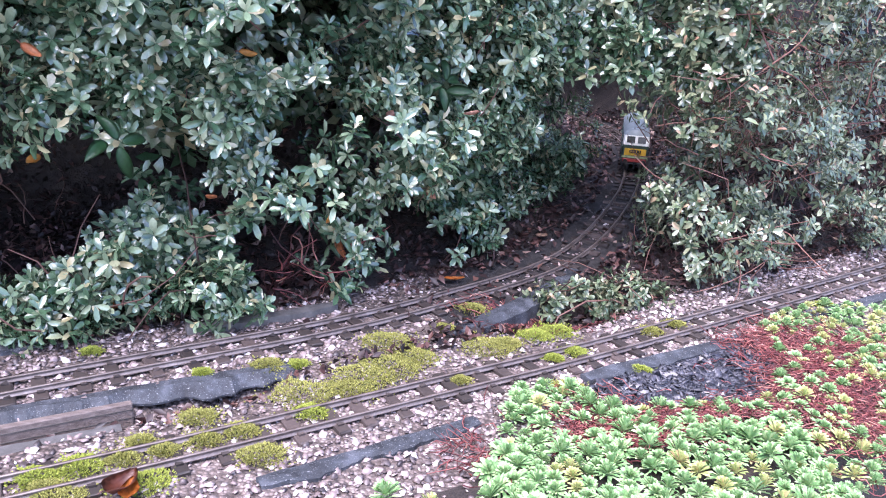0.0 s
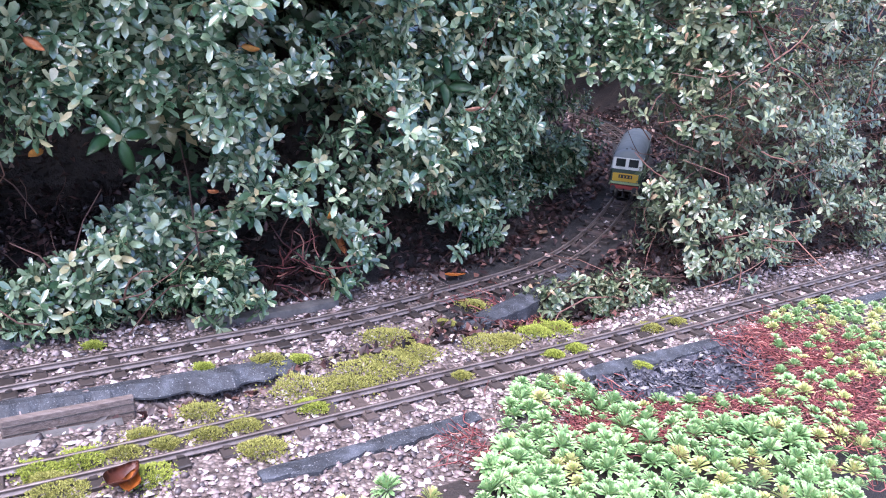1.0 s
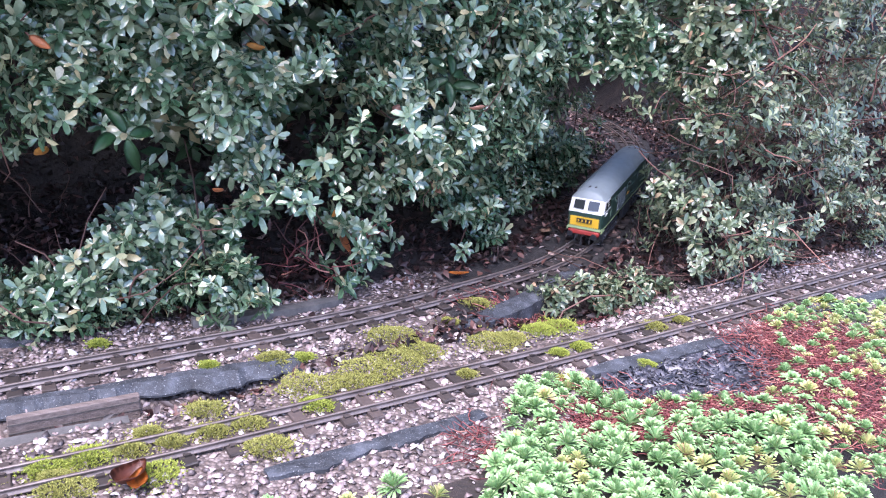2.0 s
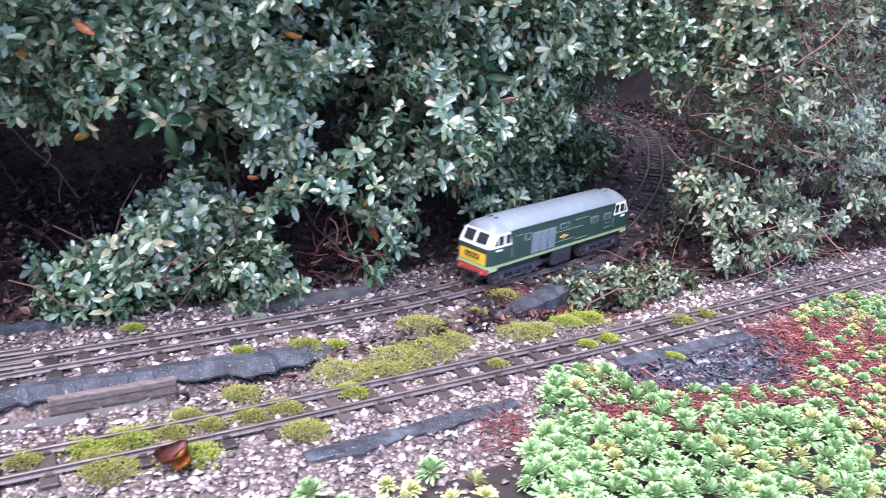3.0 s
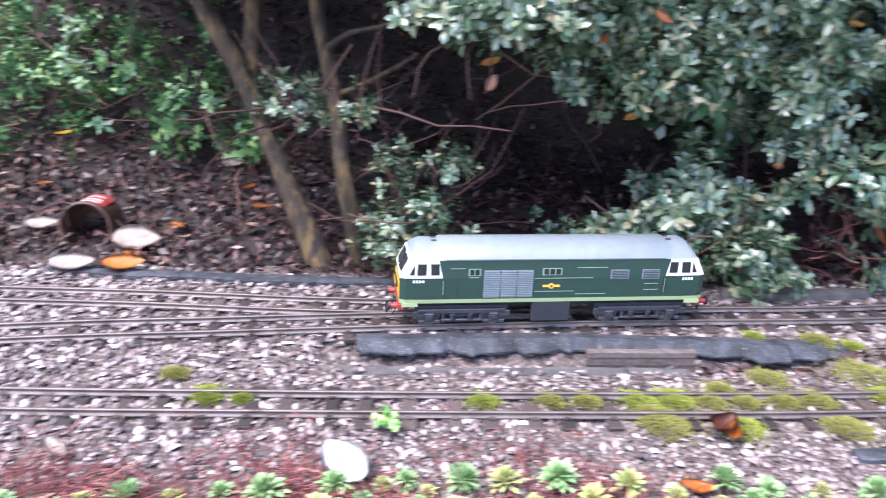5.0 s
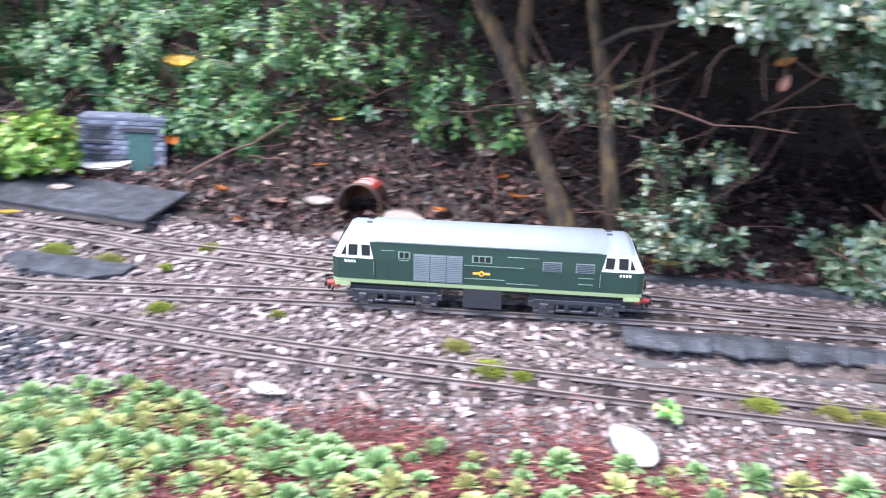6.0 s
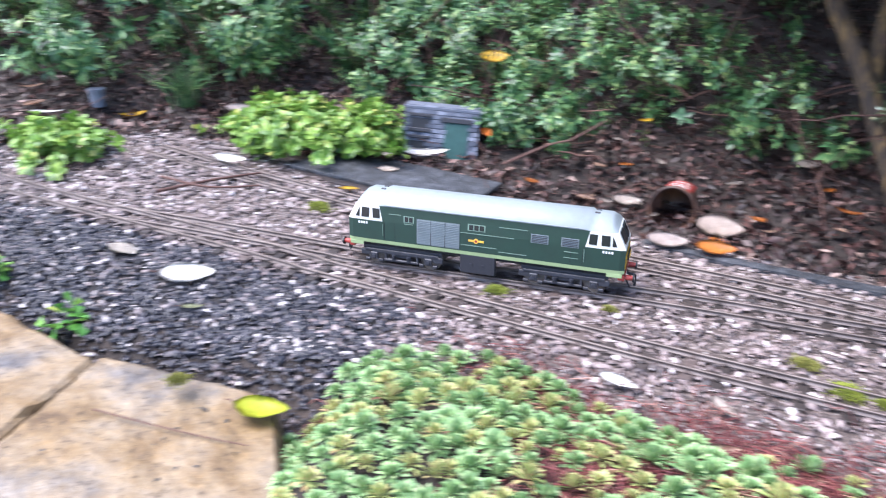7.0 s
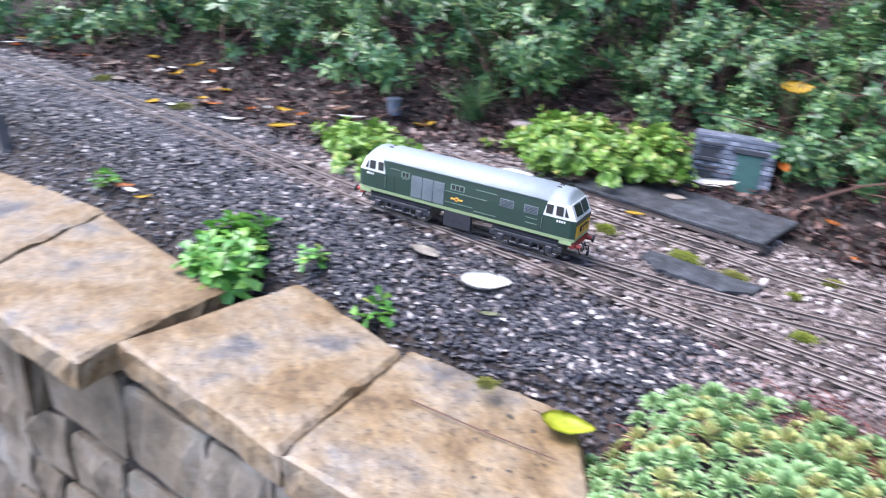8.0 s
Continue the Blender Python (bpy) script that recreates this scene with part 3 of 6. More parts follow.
def build_bogie(root, cx):
    bogie = tagged(new("bogie"), "black sprung bogie", "")
    bogie.parent = root
    bogie.location = (cx, 0, 0)
    bm = bmesh.new()
    for s in (-1, 1):
        y = s * 0.0245
        box(bm, -0.047, 0.047, y - 0.0015, y + 0.0015, 0.0165, 0.0215, 0.0006)
        box(bm, -0.052, -0.036, y - 0.0015, y + 0.0015, 0.0125, 0.0195, 0.0006)
        box(bm, 0.036, 0.052, y - 0.0015, y + 0.0015, 0.0125, 0.0195, 0.0006)
        box(bm, -0.022, 0.022, y - 0.001, y + 0.0025, 0.0075, 0.0105, 0.0006)
        for x in (-0.020, 0.020):
            box(bm, x - 0.0012, x + 0.0012, y - 0.001, y + 0.002, 0.0075, 0.0165)
        for x in (-0.043, -0.026, 0.026, 0.043):
            box(bm, x - 0.003, x + 0.003, y - 0.001, y + 0.003, 0.006, 0.0095, 0.0005)
    box(bm, -0.05, 0.05, -0.022, 0.022, 0.0195, 0.0245)
    box(bm, -0.0075, 0.0075, -0.023, 0.023, 0.012, 0.02)
    part("bogie_frame", bm, M_BOGIE_LIT, bogie)
    for x in (-0.0345, 0.0345):
        for s in (-1, 1):
            bm = bmesh.new()
            box(bm, x - 0.0048, x + 0.0048, s * 0.0262 - 0.002, s * 0.0262 + 0.0018, 0.0085, 0.0175, 0.0009)
            rod(bm, (x, s * 0.0275, 0.0128), (x, s * 0.0292, 0.0128), 0.0027, 0.0022, 10)
            part("axle_box", bm, M_BOGIE_LIT, bogie)
    for x in (-0.0095, 0.0095):
        for s in (-1, 1):
            bm = bmesh.new()
            for k in range(5):
                rod(bm, (x, s * 0.026, 0.0105 + k * 0.0013), (x, s * 0.026, 0.0112 + k * 0.0013), 0.0029, None, 10)
            part("spring", bm, M_BOGIE_LIT, bogie)
    wheels = []
    for x in (-0.0345, 0.0345):
        bm = bmesh.new()
        rod(bm, (0, -0.015, 0), (0, 0.015, 0), 0.0022, None, 8)
        for s in (-1, 1):
            rod(bm, (0, s * 0.0142, 0), (0, s * 0.0178, 0), 0.0122, 0.0120, 28)
            rod(bm, (0, s * 0.0132, 0), (0, s * 0.0143, 0), 0.0137, 0.0137, 28)
            for k in range(6):
                a = k * math.pi / 3
                rod(bm, (0.003 * math.cos(a), s * 0.0180, 0.003 * math.sin(a)), (0.0098 * math.cos(a), s * 0.0180, 0.0098 * math.sin(a)), 0.0009, 0.0007, 5)
        me = bpy.data.meshes.new("wheelset")
        bm.to_mesh(me)
        bm.free()
        me.materials.append(M_STEEL)
        axle = new("wheelset", me)
        axle.parent = bogie
        axle.location = (x, 0, 0.0122)
        wheels.append((axle, x))
    return bogie, wheels


def build_loco():
    root = tagged(new("model_locomotive"), "green model diesel locomotive with ivory cab surrounds on the track", "model train")
    made = build_body(root)
    body = made["body"]
    # the ends
    for s, cab in ((1, made["cab_surround"]), (-1, made["cab_surround_rear"])):
        part("warning_panel", on_end(bmesh.new(), s, -0.0235, 0.0235, 0.0360, 0.0515), M_YELLOW, body, "yellow warning panel")
        part("headcode_box", on_end(bmesh.new(), s, -0.0125, 0.0125, 0.0425, 0.0490, 0.0012), M_BLACK, body, "black headcode box")
        for k in range(4):
            y = -0.009 + 0.006 * k
            part("headcode_mark", on_end(bmesh.new(), s, y - 0.0009, y + 0.0009, 0.0438, 0.0478, 0.0016), M_YELLOW, body)
        for a, b in ((-0.0205, -0.0030), (0.0030, 0.0205)):
            part("windscreen", on_end(bmesh.new(), s, a, b, 0.0638, 0.0772, 0.0005), M_GLASS, cab, "dark windscreen")
        bm = bmesh.new()
        box(bm, s * 0.158, s * 0.1655, -0.0255, 0.0255, 0.0215, 0.0285, 0.0008)
        beam = part("buffer_beam", bm, M_REDP, root, "red buffer beam")
        for y in (-0.0195, 0.0195):
            bm = bmesh.new()
            rod(bm, (s * 0.166, y, 0.0245), (s * 0.1745, y, 0.0245), 0.0032, 0.0026, 12)
            buf = part("buffer", bm, M_REDP, root)
            bm = bmesh.new()
            rod(bm, (s * 0.1740, y, 0.0245), (s * 0.1758, y, 0.0245), 0.0048, 0.0046, 16)
            part("buffer_head", bm, M_BLACK, buf, "black buffer head")
        bm = bmesh.new()
        rod(bm, (s * 0.166, 0, 0.022), (s * 0.176, 0, 0.021), 0.0014, 0.001, 8)
        rod(bm, (s * 0.176, 0, 0.021), (s * 0.177, 0, 0.012), 0.0012, 0.001, 8)
        box(bm, s * 0.1745, s * 0.1775, -0.002, 0.002, 0.0075, 0.0135, 0.0006)
        part("coupling", bm, M_BLACK, root)
        bm = bmesh.new()
        for y in (-0.012, 0.012):
            rod(bm, (s * 0.166, y, 0.02), (s * 0.171, y, 0.010), 0.0009, 0.0009, 6)
        part("brake_pipe", bm, M_BLACK, root)
        for side in (-1, 1):
            bm = bmesh.new()
            box(bm, s * 0.1455, s * 0.1625, side * 0.0283 - 0.0006, side * 0.0283 + 0.0006, 0.0265, 0.0306)
            part("step_valance", bm, M_CREAM, root)
            for x0, x1, lean in ((0.1235, 0.1325, 0.0005), (0.1375, 0.1470, -0.0006)):
                part("cab_window", on_side(bmesh.new(), side, s * x0, s * x1, 0.0625, 0.0745, 0.0005, lean=s * lean), M_GLASS, cab, "dark cab side window")
            bm = bmesh.new()
            v = [bm.verts.new((s * x, side * (0.0297 - (z - 0.059) * 0.055 - q), z)) for x, z, q in ((0.1495, 0.0625, 0.0), (0.1550, 0.0625, 0.0006), (0.1492, 0.0745, 0.0))]
            bm.faces.new(v if s * side > 0 else v[::-1])
            part("quarter_light", bm, M_GLASS, cab)
            for k in range(4):
                x = s * (0.150 - k * 0.0032)
                part("number_mark", on_side(bmesh.new(), side, x - 0.0010, x + 0.0010, 0.0540, 0.0566, 0.0003), M_SILVER, body)
            bm = bmesh.new()
            for x in (0.1180, 0.1045):
                on_side(bm, side, s * x - 0.0002, s * x + 0.0002, 0.0365, 0.0585, 0.0002)
            part("door_seam", bm, M_BLACK, body)
            bm = bmesh.new()
            rod(bm, (s * 0.1195, side * 0.0303, 0.041), (s * 0.1195, side * 0.0303, 0.056), 0.0004, None, 5)
            part("handrail", bm, M_LINE, body)
        bm = bmesh.new()
        for y in (-0.006, 0.004):
            box(bm, s * 0.128 - 0.003, s * 0.128 + 0.003, y - 0.0016, y + 0.0016, 0.0885, 0.0922, 0.0006)
        part("air_horn", bm, M_BOX, made["roof"], "dark grey roof horns")
    # the sides
    for side in (-1, 1):
        bm = on_side(bmesh.new(), side, 0.0246, 0.0770, 0.0365, 0.0672, 0.0005)
        grille = part("grille", bm, M_GRILLE, body, "grey ventilation grille")
        bm = bmesh.new()
        for k in range(14):
            z = 0.038 + k * 0.0021
            on_side(bm, side, 0.0250, 0.0766, z, z + 0.0008, 0.0010)
        part("louvres", bm, M_GRILLE, grille)
        bm = bmesh.new()
        for x in (0.0420, 0.0595):
            on_side(bm, side, x - 0.0003, x + 0.0003, 0.0367, 0.0670, 0.0012)
        part("grille_seam", bm, M_BOX, grille)
        for x0, x1, n in ((0.0815, 0.0925, 2), (-0.0050, 0.0140, 3)):
            bm = on_side(bmesh.new(), side, x0 - 0.001, x1 + 0.001, 0.0612, 0.0690, 0.0004)
            frame_ = part("window_frame", bm, M_LINE, body, "pale green window frame")
            w = (x1 - x0) / n
            for k in range(n):
                part("pane", on_side(bmesh.new(), side, x0 + k * w + 0.0006, x0 + (k + 1) * w - 0.0006, 0.0622, 0.0682, 0.0007), M_GLASS, frame_)
        for x0, x1 in ((-0.0790, -0.0590), (-0.1130, -0.0935)):
            vent = part("vent", on_side(bmesh.new(), side, x0, x1, 0.0560, 0.0665, 0.0005), M_GRILLE, body, "grey side vent")
            bm = bmesh.new()
            for k in range(5):
                on_side(bm, side, x0 + 0.001, x1 - 0.001, 0.0572 + k * 0.0019, 0.0579 + k * 0.0019, 0.0009)
            part("vent_slats", bm, M_BOX, vent)
        for x0, x1, z in ((-0.040, 0.0235, 0.0575), (-0.020, 0.0225, 0.0425), (-0.055, -0.022, 0.0690), (-0.055, -0.022, 0.0390), (0.097, 0.112, 0.0690), (-0.113, -0.097, 0.0500), (-0.113, -0.097, 0.0430), (0.082, 0.0925, 0.0590)):
            part("panel_edge", on_side(bmesh.new(), side, x0, x1, z, z + 0.0006, 0.0005), M_LINE, body)
        bm = on_side(bmesh.new(), side, -0.0046, 0.0138, 0.0478, 0.0502, 0.0004)
        crest = part("crest", bm, M_GOLD, body, "small gold and red crest")
        bm = bmesh.new()
        rod(bm, (0.0046, side * 0.0290, 0.0490), (0.0046, side * 0.0302, 0.0490), 0.0030, None, 12)
        part("crest_disc", bm, M_GOLD, crest)
        bm = bmesh.new()
        rod(bm, (0.0046, side * 0.0290, 0.0490), (0.0046, side * 0.0305, 0.0490), 0.0016, None, 10)
        part("crest_centre", bm, M_REDP, crest, "red centre")
        bm = bmesh.new()
        box(bm, -0.0185, 0.0235, side * 0.0225, side * 0.0290, 0.0075, 0.0335, 0.0008)
        for x in (-0.004, 0.010):
            box(bm, x - 0.0014, x + 0.0014, side * 0.029, side * 0.0297, 0.017, 0.020)
        part("battery_box", bm, M_BOX, root, "slate grey battery box")
        bm = bmesh.new()
        v, f = tube([(x, side * 0.0292, 0.0795) for x in np.linspace(-0.118, 0.118, 8)], [0.0006] * 8, 5)
        part("gutter", bm_from(v, f), M_ROOF, made["roof"])
    bm = bmesh.new()
    box(bm, -0.150, 0.150, -0.020, 0.020, 0.0235, 0.0312)
    part("underframe", bm, M_BLACK, root)
    wheels = []
    for cx in (0.098, -0.098):
        wheels += [(a, x, b) for b, w in [build_bogie(root, cx)] for a, x in w]
    return root, wheels


def bm_from(v, f):
    bm = bmesh.new()
    vs = [bm.verts.new(p) for p in v]
    for q in f:
        bm.faces.new([vs[int(k)] for k in q])
    return bm


# ---- hedges and shrubs ----
def shoot_set(seed, n, length, width, stem, tiers, count, spread=0.5, st=POINTED):
    r = np.random.default_rng(seed)
    return [whorl(r, count + int(r.integers(-1, 3)), length, width, stem, tiers, spread, st) for _ in range(n)]


SHOOTS_BIG = shoot_set(1, 9, 0.0215, 0.0080, 0.016, 3, 11, 0.25, OVAL)
SHOOTS_PALE = shoot_set(2, 9, 0.0195, 0.0072, 0.016, 3, 10, 0.3, OVAL)
SHOOTS_SMALL = shoot_set(3, 8, 0.0135, 0.0070, 0.026, 5, 11, 0.2, PLAIN)
SHOOTS_COARSE = shoot_set(7, 6, 0.026, 0.012, 0.012, 2, 6, 0.25, PLAIN)
SHOOTS_WEED = shoot_set(8, 6, 0.026, 0.017, 0.012, 2, 7, 0.2, BLUNT)
SHOOTS_LIME = shoot_set(4, 6, 0.020, 0.014, 0.008, 2, 7, 0.5)


def face_shoots(curve, z0, z1, n, rng, lean=0.2, depth=0.09, bulge=0.05, holes=(), open_=-0.15, seed=0.0):
    """Positions and outward axes on a hedge face that follows a plan curve; it leans out with height and bulges unevenly. holes: (run, z, half width, half height)."""
    line = spline(curve, 0.01)
    t = np.gradient(line, axis=0)
    t /= np.linalg.norm(t, axis=1)[:, None]
    out = np.stack([t[:, 1], -t[:, 0]], 1)
    i = rng.integers(0, len(line), n)
    z = rng.uniform(z0, z1, n)
    run = i * 0.01
    keep = np.ones(n, bool)
    for hr, hz, hw, hh in holes:
        keep &= (((run - hr) / hw) ** 2 + ((z - hz) / hh) ** 2) > rng.uniform(0.75, 1.15, n)
    i, z, run = i[keep], z[keep], run[keep]
    b = np.array([noise.fractal((r * 5, q * 5, seed), 0.8, 2.1, 3) for r, q in zip(run, z)])
    d = rng.exponential(depth * 0.45, len(z))
    off = 0.03 + lean * z + bulge * b - np.minimum(d, depth * 2)
    gap = np.array([noise.noise((r * 8, q * 8, seed + 7)) for r, q in zip(run, z)])
    ok = (gap > open_) | (rng.random(len(z)) < 0.05)
    xy = line[i] + out[i] * off[:, None]
    ok &= (dist_to(LINE_MAIN, xy[:, 0], xy[:, 1]) > 0.06) | (z > 0.15)
    gr = ground_height(xy[:, 0], xy[:, 1])
    pos = np.stack([xy[:, 0], xy[:, 1], np.maximum(z + np.minimum(gr, 0.05), gr + 0.015)], 1)
    axis = np.stack([out[i, 0], out[i, 1], np.full(len(z), 0.75)], 1) + rng.normal(0, 0.5, (len(z), 3))
    return pos[ok], axis[ok]


def stem_pieces(rng, n, around, length, radius, spread=1.0, up=0.5):
    """Thin crooked stems starting near the given points."""
    out = []
    for k in range(n):
        p = around[int(rng.integers(len(around)))] + rng.normal(0, 0.01, 3)
        d = rng.normal(0, spread, 3) + np.array((0, 0, up))
        d /= np.linalg.norm(d)
        ln = length * rng.uniform(0.5, 1.4)
        pts, q = [p], p.copy()
        for s in range(4):
            d = d + rng.normal(0, 0.28, 3)
            d /= np.linalg.norm(d)
            q = q + d * ln / 4
            pts.append(q.copy())
        r = radius * rng.uniform(0.6, 1.3)
        out.append(tube(pts, np.linspace(r, r * 0.5, 5), 5))
    return out


def bush(name, label, category, pos, axis, shoots, mat, rng, smin=0.8, smax=1.2, stems=0, stem_len=0.12, stem_r=0.0012, kind="", bark=None):
    root = tagged(new(name), label, category, kind=kind)
    v, f = scatter(shoots, frames_of(pos, axis, rng.uniform(smin, smax, len(pos)), rng), rng)
    mesh_object("crown", v, f, mat, root)
    if stems:
        back = pos - axis / np.linalg.norm(axis, axis=1)[:, None] * rng.uniform(0.01, 0.06, len(pos))[:, None]
        v, f = join(stem_pieces(rng, stems, back, stem_len, stem_r))
        tagged(mesh_object("brushwood", v, f, bark or M_TWIG, root), "thin bare brown twigs", kind="stuff")
    return root


def blob(centre, radii, n, rng, lumps=0.25, low=-0.4, gaps=None):
    """Points and outward axes on a lumpy mound."""
    d = rng.normal(size=(n * 2, 3))
    d /= np.linalg.norm(d, axis=1)[:, None]
    d = d[d[:, 2] > low][:n]
    r = 1 + lumps * np.array([noise.fractal((a * 2.3 + centre[0] * 9, b * 2.3 + centre[1] * 9, c * 2.3), 0.8, 2.1, 3) for a, b, c in d]) - rng.exponential(0.13, len(d))
    pos = np.array(centre) + d * np.array(radii) * r[:, None]
    gr = ground_height(pos[:, 0], pos[:, 1])
    pos[:, 2] = np.maximum(pos[:, 2], gr + 0.008)
    axis = d + np.array((0, 0, 0.4)) + rng.normal(0, 0.45, d.shape)
    if gaps is not None:
        ok = np.array([noise.noise(Vector(p) * 15) for p in pos]) > gaps
        return pos[ok], axis[ok]
    return pos, axis


HEDGE_A = [(-0.56, 0.835), (-0.46, 0.832), (-0.38, 0.842), (-0.28, 0.880), (-0.15, 0.95), (-0.04, 1.05), (0.05, 1.16), (0.11, 1.29), (0.15, 1.42), (0.19, 1.6), (0.26, 1.85)]
HEDGE_B = [(0.68, 1.95), (0.575, 1.65), (0.465, 1.40), (0.385, 1.25), (0.36, 1.13), (0.39, 1.085), (0.47, 1.150), (0.63, 1.265), (0.84, 1.41), (1.15, 1.63), (1.7, 2.06)]
HEDGE_C = [(-0.10, 1.00), (0.02, 1.10), (0.14, 1.20), (0.26, 1.24), (0.36, 1.20), (0.46, 1.16)]
HEDGE_D = [(-1.02, 0.62), (-0.85, 0.68), (-0.70, 0.71), (-0.56, 0.76), (-0.46, 0.79)]


def build_hedges():
    rng = np.random.default_rng(11)
    p, a = face_shoots(HEDGE_A, 0.0, 0.68, 11500, rng, 0.22, 0.14, 0.11, holes=((-0.03, 0.18, 0.275, 0.145), (1.22, 0.23, 0.27, 0.16), (0.42, 0.05, 0.075, 0.06), (0.28, 0.04, 0.035, 0.03), (0.36, 0.34, 0.05, 0.035)), open_=0.0)
    bush("evergreen_hedge", "dense evergreen hedge of glossy dark green leaves beside the track", "hedge", p, a, SHOOTS_BIG, M_LEAF, rng, 0.6, 1.05, 260, 0.08, 0.001)
    p, a = face_shoots(HEDGE_B, 0.0, 0.70, 8800, rng, 0.10, 0.14, 0.09, open_=-0.06, seed=3.0)
    bush("evergreen_hedge", "evergreen hedge of paler olive leaves with bare brown stems", "hedge", p, a, SHOOTS_PALE, M_LEAF_PALE, rng, 0.62, 1.0, 1500, 0.10, 0.0011, bark=M_STEM)
    p, a = face_shoots(HEDGE_C, 0.285, 0.50, 850, rng, 0.12, 0.12, 0.05, open_=-0.4, seed=5.0)
    bush("overhanging_branches", "leafy evergreen branches arching over the track", "hedge", p, a, SHOOTS_BIG, M_LEAF, rng, 0.75, 1.1, 60, 0.08, 0.001)
    p, a = face_shoots(HEDGE_D, 0.31, 0.72, 1400, rng, 0.25, 0.12, 0.06, holes=((0.12, 0.28, 0.30, 0.15),), open_=-0.2, seed=8.0)
    bush("overhanging_branches", "glossy evergreen branches hanging over the shaded bank", "hedge", p, a, SHOOTS_BIG, M_LEAF, rng, 0.7, 1.1, 60, 0.09, 0.001)


build_ground()
rng0 = np.random.default_rng(5)
build_track("near_track", LINE_NEAR, "rusty model railway track on dark sleepers in pink gravel", rng0)
build_track("main_track", LINE_MAIN, "rusty model railway track curving out of the hedge", rng0, LINE_NEAR)
build_track("siding_track", LINE_SIDING, "rusty model railway siding beside the bank", rng0, LINE_MAIN)
loco, WHEELS = build_loco()
build_hedges()


# ---- loose stones ----
def inside(poly, x, y):
    """Which points lie in a plan polygon."""
    hit = np.zeros(len(x), bool)
    for (x0, y0), (x1, y1) in zip(poly, poly[1:] + poly[:1]):
        cross = ((y0 > y) != (y1 > y)) & (x < (x1 - x0) * (y - y0) / (y1 - y0 + 1e-12) + x0)
        hit ^= cross
    return hit


def stones_at(x, y, z, rmin, rmax, rng, flat=0.7, tilt=0.35):
    variants = [pebble(rng, flat * rng.uniform(0.8, 1.2)) for _ in range(10)]
    axis = rng.normal(0, tilt, (len(x), 3)) + np.array((0, 0, 1))
    r = rmin + (rmax - rmin) * rng.random(len(x)) ** 2.0
    return scatter(variants, frames_of(np.stack([x, y, z], 1), axis, r, rng), rng)


def sample_uv(n, u0, u1, v0, v1, rng):
    u, v = rng.uniform(u0, u1, n), rng.uniform(v0, v1, n)
    return FRONT_O[0] + u * E_U[0] + v * E_V[0], FRONT_O[1] + u * E_U[1] + v * E_V[1], u, v


SLATE_AREA = [(0.175, 0.765), (0.25, 0.812), (0.40, 0.905), (0.47, 0.93), (0.47, 0.85), (0.43, 0.775), (0.31, 0.742), (0.23, 0.735)]


def noise_at(x, y, scale, seed):
    return np.array([noise.noise((a * scale, b * scale, seed)) for a, b in zip(x, y)])


def dark_share(x, y, u, v):
    """How far the dark gravel has taken over from the pink."""
    nv = np.interp(u, NEAR_U, NEAR_V)
    front = smooth(-0.01, 0.03, nv - v - 0.022) * (1 - smooth(0.12, 0.27, u))
    left = smooth(-1.62, -1.95, x) * 0.85
    return np.maximum(front, left) * (1 - 0.35 * smooth(0.1, 0.45, noise_at(x, y, 12, 6.0)))


